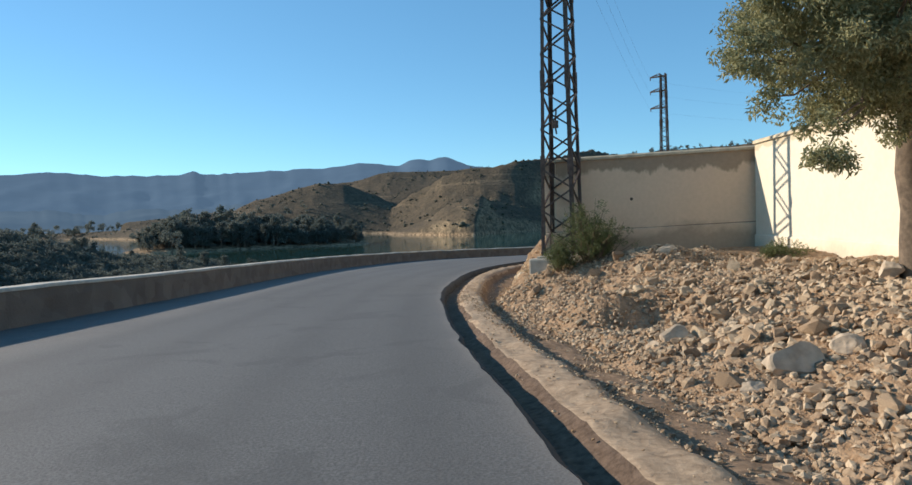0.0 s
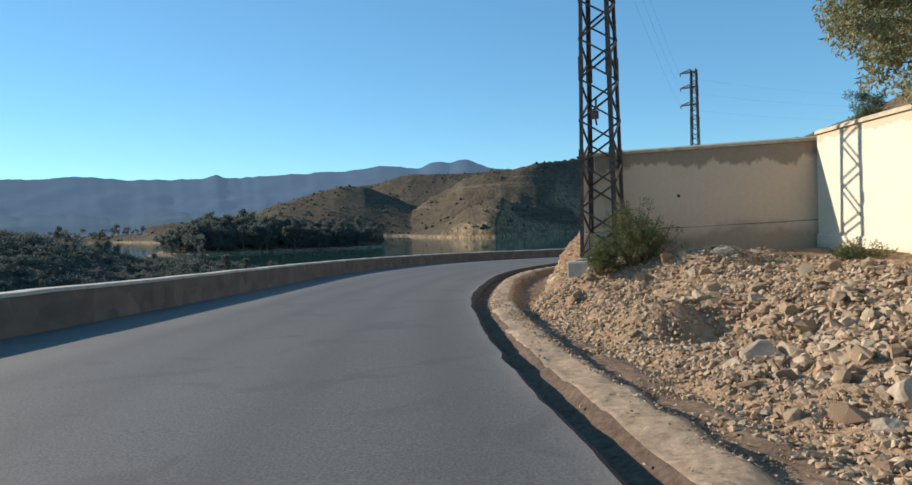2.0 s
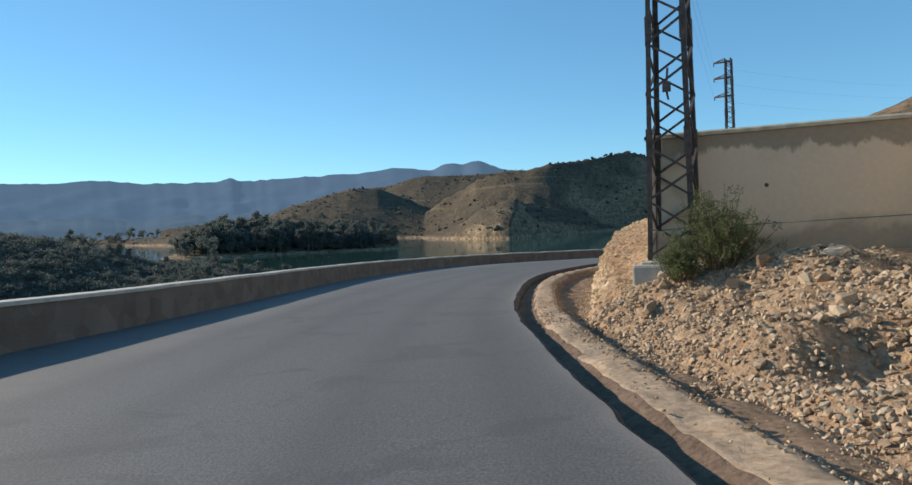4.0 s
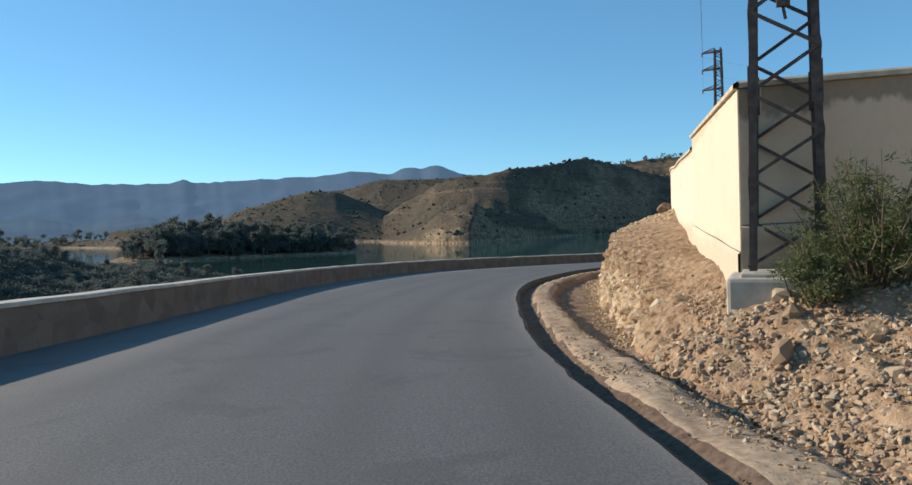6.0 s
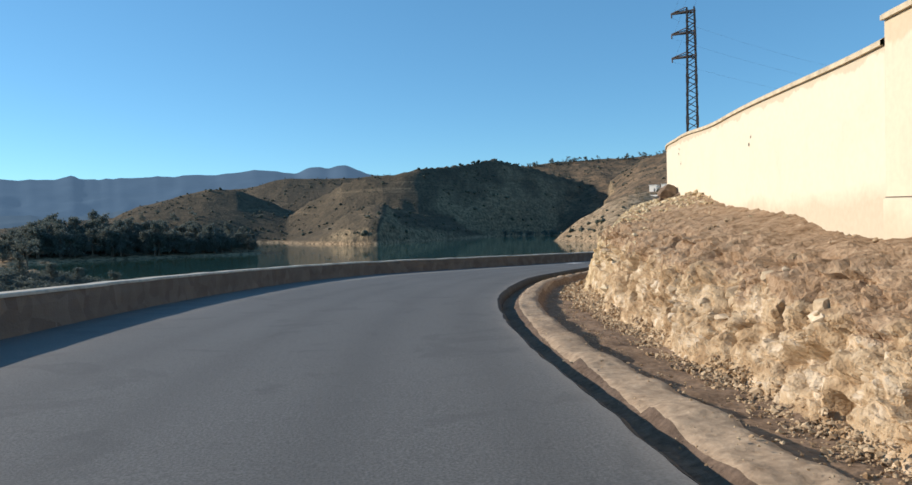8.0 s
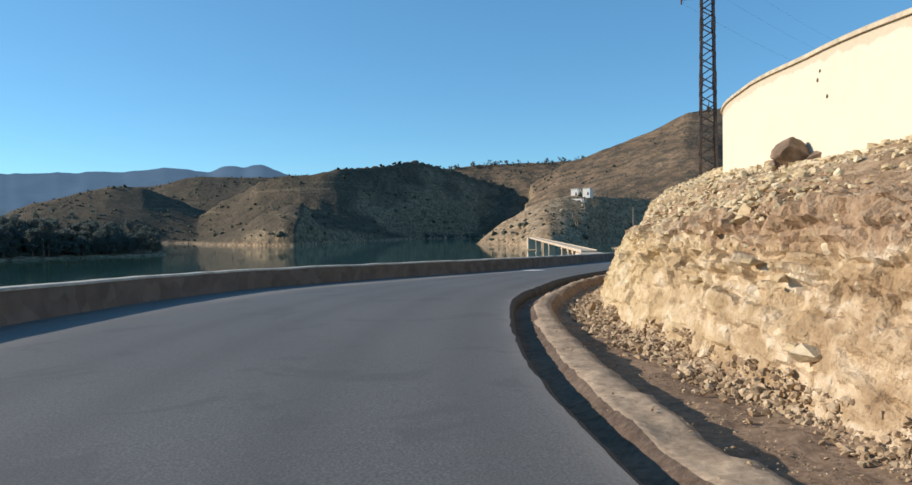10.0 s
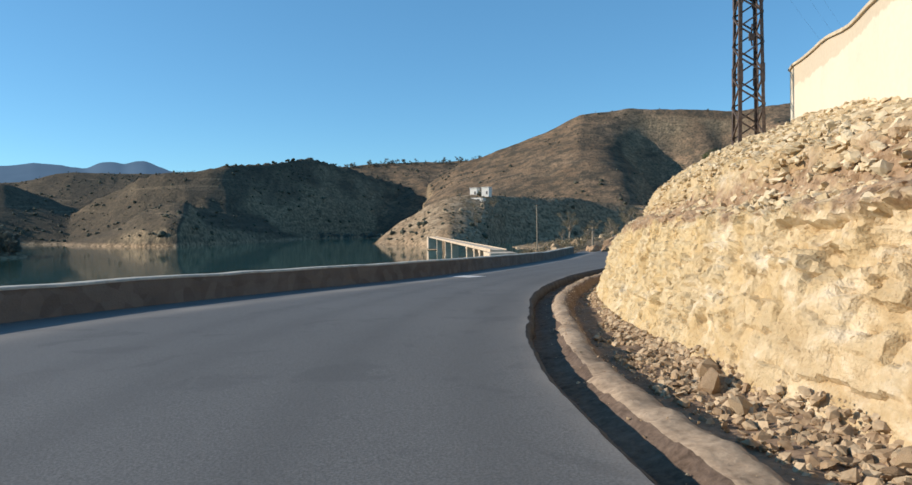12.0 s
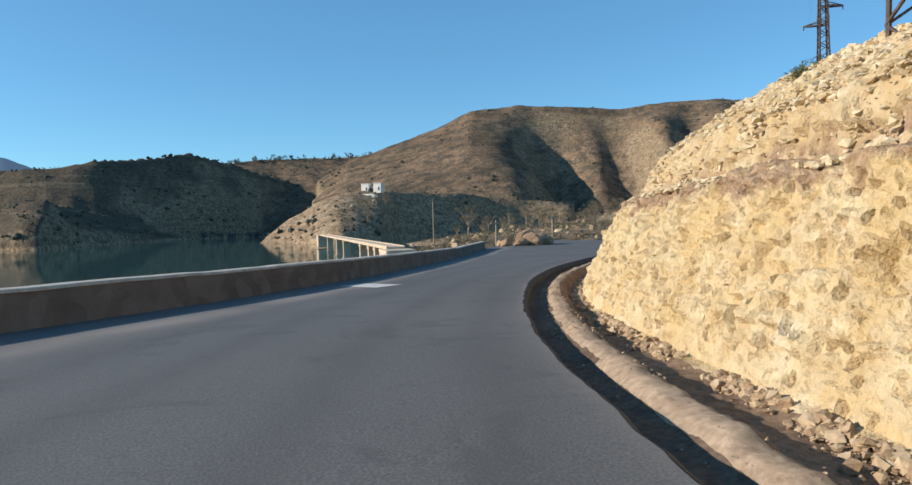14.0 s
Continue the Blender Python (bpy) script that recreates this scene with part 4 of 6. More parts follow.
def scatter_stones():
    rnd = random.Random(11)
    small, late_small, chips = [], [], []
    i0, i1, i2 = edge_index(1), edge_index(17), edge_index(60)
    # rubble field before the cross wall: heaps of stones and bare earthy hollows
    for _ in range(50000):
        i = rnd.randrange(i0, i1)
        e = EDGE[i]
        toe = lerp_table(e.y, BANK)[0]
        d = toe - 0.95 + rnd.random() ** 0.9 * 5.3 if rnd.random() < 0.86 else toe - 0.25 + rnd.random() * 0.9
        p = ground_at(i, d, rnd.random())
        if outside(p):
            continue
        if p.y > 14.8 and rnd.random() < (p.y - 14.8) / 2:
            continue
        heapy = fractal(p.x * 0.9, p.y * 0.9, 31)
        coarse = ramp01(d, toe + 0.5, toe + 1.6) * (1 - ramp01(e.y, 8.5, 11.5))
        s = (0.008 + rnd.random() ** 3.4 * (0.05 + 0.035 * max(-0.8, min(1, heapy)) + 0.03 * coarse)) * (0.45 + 0.5 * ramp01(d, toe - 0.5, toe + 0.05))
        if heapy < -0.25 and s > 0.016 and rnd.random() < 0.3:
            continue
        p.z += bank_lumps(p.x, p.y, bank_height(e.y, d), e.y) * ramp01(d, toe - 0.15, toe + 0.35)
        small.append((p.x, p.y, p.z + s * 0.2, s))
    for _ in range(290):
        i = rnd.randrange(i0, i1)
        e = EDGE[i]
        toe = lerp_table(e.y, BANK)[0]
        d = toe + 0.2 + rnd.random() ** 0.9 * 4.2
        p = ground_at(i, d, rnd.random())
        if outside(p):
            continue
        s = 0.05 + rnd.random() ** 2.2 * 0.105
        p.z += bank_lumps(p.x, p.y, bank_height(e.y, d), e.y) + s * 0.25
        stone(p, s, STONE, BIG_SHAPES, "rubble", rnd, BANK_OB)
    # gravel on the shoulder
    for _ in range(10000):
        i = rnd.randrange(i0, i2)
        e = EDGE[i]
        toe = lerp_table(e.y, BANK)[0]
        d = rnd.gauss(toe - 0.72, 0.14) if rnd.random() < 0.5 else rnd.uniform(0.3, toe - 0.1)
        if fractal(e.x * 0.8 + d, e.y * 0.8, 12) < rnd.uniform(-0.5, 0.3):
            continue
        p = ground_at(i, max(0.3, d), rnd.random())
        s = 0.005 + rnd.random() ** 3.5 * 0.018
        chips.append((p.x, p.y, p.z + s * 0.3 + 0.02, s))
    # broken stones banked against the foot of the cut
    toes = []
    for _ in range(20000):
        i = rnd.randrange(i1, i2)
        e = EDGE[i]
        t = lerp_table(e.y, BANK)
        mid = ramp01(e.y, 30, 35) * (1 - ramp01(e.y, 42, 46))
        d = t[0] + 0.06 - 0.13 * ramp01(e.y, 41, 45) - abs(rnd.gauss(0.0, 0.16 + 0.22 * mid - 0.06 * ramp01(e.y, 41, 45)))
        d = max(d, t[0] - 0.75)
        if fractal(e.x * 0.7, e.y * 0.7, 3) < rnd.uniform(-0.8, 0.1) - 0.4 * mid + 0.45 * ramp01(e.y, 42, 46):
            continue
        p = ground_at(i, d, rnd.random())
        s = 0.009 + rnd.random() ** 3.0 * (0.03 + 0.04 * ramp01(e.y, 28, 33))
        toes.append((p.x, p.y, p.z + s * 0.25, s))
    heap("toe_rubble", toes, SHAPES + CHIPS, TOE_STONE, "brown and buff broken stones banked against the foot of the cut", "rubble", rnd)
    # loose stones and flat slabs on the upper slope
    bedded, brown = [], []
    for _ in range(24000):
        i = rnd.randrange(edge_index(17), i2)
        e = EDGE[i]
        t = lerp_table(e.y, BANK)
        d = t[2] + 0.1 + rnd.random() * (t[6] - t[2] + 0.5)
        p = ground_at(i, d, rnd.random())
        stony = ramp01(e.y, 29, 35)
        if rnd.random() > 0.05 + 0.95 * stony or fractal(p.x * 1.1, p.y * 1.1, 5) < rnd.uniform(-0.7, 0.2 - 0.5 * stony):
            continue
        s = 0.012 + rnd.random() ** (3.4 - 1.4 * stony) * (0.05 + 0.025 * stony)
        p.z += bank_lumps(p.x, p.y, bank_height(e.y, d), e.y)
        (bedded if rnd.random() < 0.75 * stony else late_small if stony > 0.3 else brown).append((p.x, p.y, p.z + s * 0.12, s * (1.15 if stony > 0.5 else 0.9)))
    heap("loose_stones", brown, SHAPES + CHIPS, TOE_STONE, "brown stones lying loose on the earthy top of the bank", "stones", rnd)
    heap("bedded_slabs", bedded, CHIPS, OCHRE_STONE, "flat cream limestone slabs lying in beds on the upper bank", "slabs", rnd, 0.35)
    for _ in range(30):
        i = rnd.randrange(edge_index(31), edge_index(44))
        t = lerp_table(EDGE[i].y, BANK)
        d = t[0] + rnd.uniform(-0.32, 0.02)
        p = ground_at(i, d, rnd.random())
        s = 0.04 + rnd.random() ** 3 * 0.09
        stone(p + Vector((0, 0, s * 0.3)), s, TOE_STONE, BIG_SHAPES, "toe", rnd, BANK_OB)
    for x, y, s in ((6.0, 39.35, 0.20), (6.35, 39.75, 0.16), (5.6, 38.6, 0.13), (1.25, 16.9, 0.15), (1.0, 15.4, 0.12), (1.45, 18.4, 0.13)):
        i = edge_index(y)
        p = ground_at(i, (x - EDGE[i].x) * 0.93)
        stone((x, y, p.z + s * 0.3), s, TOE_STONE if y > 20 else STONE, BIG_SHAPES, "toe" if y > 20 else "rubble", rnd, BANK_OB)
    # blocks bedded in the cut face: pale ones in the chalky rock, brown ones in the soil over it
    pale, soil, ochre = [], [], []
    for _ in range(2300):
        y, n, pts = rnd.choice(FACE)
        k = int(len(pts) * rnd.random())
        u = k / len(pts)
        x, yy, z = pts[k]
        if fractal(x * 1.3, yy * 1.3, z * 1.6) < rnd.uniform(-0.6, 0.5):
            continue
        solid = ramp01(y, 40, 44)
        s = 0.014 + rnd.random() ** 4 * (0.13 - 0.11 * solid * (u < 0.8))
        if y > 27 and u < 0.78 and rnd.random() < 0.8:
            continue
        p = (x + n.x * s * 0.4, yy + n.y * s * 0.4, z - s * 0.1, s)
        if y > 33 + rnd.uniform(-3, 3):
            ochre.append(p)
        elif u > 0.72 + rnd.uniform(-0.12, 0.12):
            if rnd.random() < 0.35:
                soil.append(p)
        else:
            pale.append(p)
    heap("chalk_blocks", pale, BIG_SHAPES, CHALK_STONE, "pale chalky blocks bedded in the cut face", "rock", rnd)
    heap("soil_stones", soil, BIG_SHAPES, TOE_STONE, "brown stones bedded in the soil at the top of the cut", "stones", rnd)
    heap("ochre_blocks", ochre, BIG_SHAPES, OCHRE_STONE, "cream and ochre blocks bedded in the cut face", "rock", rnd)
    # slabs standing out of the cut face
    slabs = []
    for _ in range(70):
        i = rnd.randrange(edge_index(28), edge_index(39))
        e, n = EDGE[i], EDGE_N[i]
        t = lerp_table(e.y, BANK)
        if rnd.random() > (0.45 if e.y < 29 else 1.0) or (e.y > 35 and rnd.random() < (e.y - 35) / 4):
            continue
        d = t[0] + 0.1 + rnd.random() * (t[2] - t[0] + 0.35)
        p = ground_at(i, d, rnd.random())
        s = (0.03 + rnd.random() ** 3 * 0.14) * (0.5 if e.y < 29 else 1.0)
        slabs.append((p.x + n.x * s * 0.2, p.y + n.y * s * 0.2, p.z + 0.02, s))
    heap("rock_slabs", slabs, CHIPS + SHAPES[:3], OCHRE_STONE, "broken limestone slabs jutting from the cut face", "rock", rnd, 0.3)
    heap("rubble", small, SHAPES, STONE, "beige and grey broken limestone rubble heaped before the wall", "rubble", rnd)
    heap("loose_stones", late_small, SHAPES, OCHRE_STONE, "ochre and cream stones fallen from the cut bank", "stones", rnd)
    heap("gravel", chips, CHIPS, TOE_STONE, "brown and buff gravel on the dirt shoulder", "gravel", rnd)


def boulder(x, y, z, s, label, material=None, group="boulders by the wall"):
    """A weathered block, worn round at its corners."""
    bm = bmesh.new()
    bmesh.ops.create_icosphere(bm, subdivisions=4, radius=1.0)
    rnd = random.Random(5 + int(x * 31 + y * 7))
    planes = [(Vector((rnd.uniform(-1, 1), rnd.uniform(-1, 1), rnd.uniform(-1, 1))).normalized(), rnd.uniform(0.5, 0.8)) for _ in range(9)]
    for v in bm.verts:
        for n, d in planes:
            k = v.co.dot(n) - d
            if k > 0:
                v.co -= n * k * 0.97
        v.co *= 1 + 0.09 * fractal(v.co.x * 2, v.co.y * 2, v.co.z * 2 + x)
        v.co = Vector((v.co.x * s, v.co.y * s * 0.85, v.co.z * s * 0.8))
    ob = part("boulder", bm, material or ROCK)
    ob.location = (x, y, z)
    tagged(ob, label, "boulder", group=group)


boulder(7.0, 34.35, 1.66, 0.34, "weathered dark brown boulder at the foot of the wall", BROWN_ROCK)
boulder(6.85, 34.62, 1.50, 0.16, "small weathered dark brown boulder at the foot of the wall", BROWN_ROCK)
boulder(7.12, 34.0, 1.60, 0.19, "small weathered dark brown boulder at the foot of the wall", BROWN_ROCK)
boulder(10.75, 42.4, 1.75, 0.17, "grey boulder on the bank below the wall")
for k, (x, y, s) in enumerate(((39.6, 91.0, 0.5), (40.6, 92.2, 0.6), (41.2, 90.8, 0.75), (42.3, 90.6, 1.0), (43.3, 90.9, 0.95), (42.8, 92.2, 1.3), (44.3, 91.2, 0.8), (40.3, 92.6, 0.5))):
    boulder(x, y, road_z(y) + s * 0.35, s, "tan boulder heaped past the end of the parapet", group="boulders past the parapet")
for x, y, s, h in ((2.99, 6.28, 0.30, 0.27), (3.5, 6.3, 0.17, 0.42), (2.41, 5.77, 0.12, 0.17), (2.23, 7.92, 0.13, 0.2), (2.45, 7.95, 0.17, 0.34), (3.96, 12.1, 0.22, 0.78), (3.99, 13.38, 0.24, 1.15),
                   (5.2, 8.4, 0.18, 1.0), (3.1, 7.4, 0.11, 0.42), (2.75, 5.2, 0.10, 0.2)):
    boulder(x, y, road_z(y) - 0.4 + h, s, "beige limestone boulder among the rubble", PALE_STONE, "boulders in the rubble")


# ---- plants ----
def leaf_cloud(name, centres, per, spread, size, material, rnd, droop=0.0, narrow=0.35):
    """Leaves as small bent blades in loose clumps. centres: (x, y, z, radius)."""
    vs, fs = [], []
    for cx, cy, cz, cr in centres:
        for _ in range(max(4, int(per * cr * cr))):
            d = Vector((rnd.gauss(0, 1), rnd.gauss(0, 1), rnd.gauss(0, 1)))
            d = d.normalized() * cr * rnd.random() ** 0.45 * spread
            p = Vector((cx, cy, cz)) + Vector((d.x, d.y, d.z * 0.8))
            a = Vector((rnd.uniform(-1, 1), rnd.uniform(-1, 1), rnd.uniform(-0.7, 0.7) - droop)).normalized()
            b = a.cross(Vector((rnd.uniform(-1, 1), rnd.uniform(-1, 1), rnd.uniform(-1, 1)))).normalized()
            s = size * rnd.uniform(0.6, 1.4)
            k = len(vs)
            n = a.cross(b) * s * 0.12
            vs += [p, p + a * s * 0.5 + b * s * narrow * 0.5 + n, p + a * s, p + a * s * 0.5 - b * s * narrow * 0.5 + n]
            fs += [(k, k + 1, k + 2), (k, k + 2, k + 3)]
    return mesh_of(name, vs, fs, material)


def limb(bm, points, r0, r1, seg=7):
    """A tapered, bent branch."""
    pts = [Vector(p) for p in points]
    rings = []
    for i, p in enumerate(pts):
        d = (pts[min(i + 1, len(pts) - 1)] - pts[max(i - 1, 0)]).normalized()
        u = d.orthogonal().normalized()
        w = d.cross(u)
        r = r0 + (r1 - r0) * i / (len(pts) - 1)
        rings.append([bm.verts.new(p + (u * math.cos(math.tau * k / seg) + w * math.sin(math.tau * k / seg)) * r) for k in range(seg)])
    for a, b in zip(rings, rings[1:]):
        for k in range(seg):
            bm.faces.new((a[k], a[(k + 1) % seg], b[(k + 1) % seg], b[k]))
    bm.faces.new(rings[-1])


def wander(a, b, n, amount, rnd):
    a, b = Vector(a), Vector(b)
    return [a.lerp(b, k / n) + (Vector((rnd.uniform(-1, 1), rnd.uniform(-1, 1), rnd.uniform(-1, 1))) * amount if 0 < k < n else Vector()) for k in range(n + 1)]


def yard_tree():
    rnd = random.Random(5)
    root = tagged(new("tree"), "large tree with dense drooping olive-green foliage before the yard wall", "tree")
    root.location = (5.5, 8.35, 0.85)
    bm = bmesh.new()
    limb(bm, wander((0, 0, -0.3), (-0.22, -0.2, 2.3), 6, 0.04, rnd), 0.21, 0.15, 10)
    clumps = []
    # masses of the crown: centre and radii
    for cx, cy, cz, rx, ry, rz, n in ((-0.95, -0.95, 2.85, 1.55, 1.5, 1.15, 300), (-1.6, -1.3, 2.15, 0.55, 0.6, 0.5, 60), (-0.5, -0.6, 2.1, 0.7, 0.7, 0.5, 50), (0.3, -0.4, 3.2, 1.3, 1.3, 1.2, 80)):
        for k in range(n):
            d = Vector((rnd.gauss(0, 1), rnd.gauss(0, 1), rnd.gauss(0, 1))).normalized() * rnd.random() ** 0.35
            q = Vector((cx + d.x * rx, cy + d.y * ry, cz + d.z * rz))
            q += Vector((noise.noise(q * 1.3), noise.noise(q * 1.3 + Vector((9, 0, 0))), noise.noise(q * 1.3 + Vector((0, 9, 0))))) * 0.35
            if q.x > 0.45:
                continue
            clumps.append((*q, rnd.uniform(0.14, 0.26)))
            if k % 9 == 0:
                limb(bm, wander((-0.2, -0.18, rnd.uniform(1.6, 2.3)), q, 5, 0.13, rnd), 0.05, 0.008, 6)
    part("trunk", bm, BARK, root, "grey-brown trunk and limbs", True)
    # hanging boughs towards the road: end of the bough, clumps, spread
    for x, y, z, n, sp in ((-2.72, -1.6, 2.05, 14, 0.13), (-2.6, -1.55, 2.3, 12, 0.14), (-2.45, -1.5, 1.72, 5, 0.06), (-2.1, -1.6, 2.0, 10, 0.12), (-2.3, -2.2, 1.05, 12, 0.10), (-2.05, -1.9, 1.4, 10, 0.13),
                           (-1.2, -1.3, 1.6, 10, 0.14), (-0.75, -0.9, 1.45, 7, 0.1)):
        limb_bm = bmesh.new()
        limb(limb_bm, wander((-0.6, -0.5, 2.2), (x, y, z), 5, 0.08, rnd), 0.03, 0.006, 5)
        part("bough", limb_bm, BARK, root, "", True)
        for _ in range(n):
            clumps.append((x + rnd.gauss(0, sp), y + rnd.gauss(0, sp), z + rnd.gauss(0, sp * 0.9), rnd.uniform(0.08, 0.15)))
    part("crown", leaf_cloud("crown", clumps, 5200, 1.0, 0.056, TREE_LEAF, rnd, 0.6, 0.36), TREE_LEAF, root, "drooping olive-green leaves")


yard_tree()


def shrub(x, y, z, w, h, n, label, seed, leaf=0.05, material=None, dense=1500):
    rnd = random.Random(seed)
    root = tagged(new("shrub"), label, "shrub")
    root.location = (x, y, z)
    bm = bmesh.new()
    clumps = []
    for k in range(n):
        a, r = rnd.uniform(0, 6.28), w / 2 * rnd.random() ** 0.6
        top = Vector((math.cos(a) * r, math.sin(a) * r, h * (1 - 0.55 * (r / w * 2) ** 2) * rnd.uniform(0.55, 1.05)))
        limb(bm, wander((math.cos(a) * r * 0.2, math.sin(a) * r * 0.2, -0.1), top * 1.22, 4, 0.04, rnd), 0.014, 0.003, 4)
        for t in (1.12, 0.9, 0.7, 0.45):
            q = top * t
            clumps.append((q.x + rnd.gauss(0, 0.05), q.y + rnd.gauss(0, 0.05), q.z + rnd.gauss(0, 0.05), rnd.uniform(0.06, 0.12) + 0.08 * (1.12 - t)))
    part("branchwork", bm, BARK, root, "thin woody stems")
    part("foliage", leaf_cloud("foliage", clumps, dense * 3, 1.0, leaf, material or BUSH_LEAF, rnd, -0.3, 0.24), material or BUSH_LEAF, root)
    return root


shrub(2.72, 14.35, 0.55, 1.5, 1.05, 60, "dense green thorny shrub growing before the pylon", 21, 0.055, dense=1100)
shrub(2.1, 14.2, 0.45, 0.8, 0.5, 18, "low green shrub at the footing of the pylon", 22)
shrub(5.5, 12.0, 0.62, 0.9, 0.28, 16, "small dry green tuft at the foot of the wall", 23, 0.05)
shrub(14.7, 48.6, 1.75, 0.6, 0.5, 14, "small grey-green shrub on the edge of the bank", 24)



def young_tree():
    """A slim tree in the yard, its head showing over the walls."""
    rnd = random.Random(61)
    root = tagged(new("tree"), "slim young tree in the yard behind the wall", "tree")
    root.location = (12.9, 25.1, -0.9)
    bm = bmesh.new()
    limb(bm, wander((0, 0, 0), (0.1, 0, 4.8), 6, 0.06, rnd), 0.08, 0.03, 7)
    cl = []
    for k in range(60):
        q = Vector((rnd.gauss(0, 0.26), rnd.gauss(0, 0.26), rnd.uniform(4.4, 6.2)))
        limb(bm, [(0.05, 0, 4.0), q], 0.02, 0.006, 5)
        cl.append((*q, rnd.uniform(0.18, 0.30)))
    part("trunk", bm, BARK, root)
    part("crown", leaf_cloud("crown", cl, 3000, 1.0, 0.07, BUSH_LEAF, rnd), BUSH_LEAF, root)


young_tree()

# ---- land and water ----
LAKE_Z = -8.0
HILLS = []


def polar(az, r):
    """A point by its bearing to the right of the y axis, in degrees, and its distance."""
    return r * math.sin(radians(az)), 25 + r * math.cos(radians(az))


def add_hill(az, r, height, along, across, turn=None, power=1.0):
    """A hill over the lake bed; along runs across the line of sight unless it is turned."""
    x, y = polar(az, r)
    t = radians(-az if turn is None else turn)
    HILLS.append((x, y, height, along, across, math.cos(t), math.sin(t), power))


add_hill(43, 150, 12.5, 52, 75, power=2)       # low ground past the end of the parapet
add_hill(38, 290, 8, 75, 80, power=2)
add_hill(78, 420, 90, 200, 150)
add_hill(110, 300, 60, 150, 120)

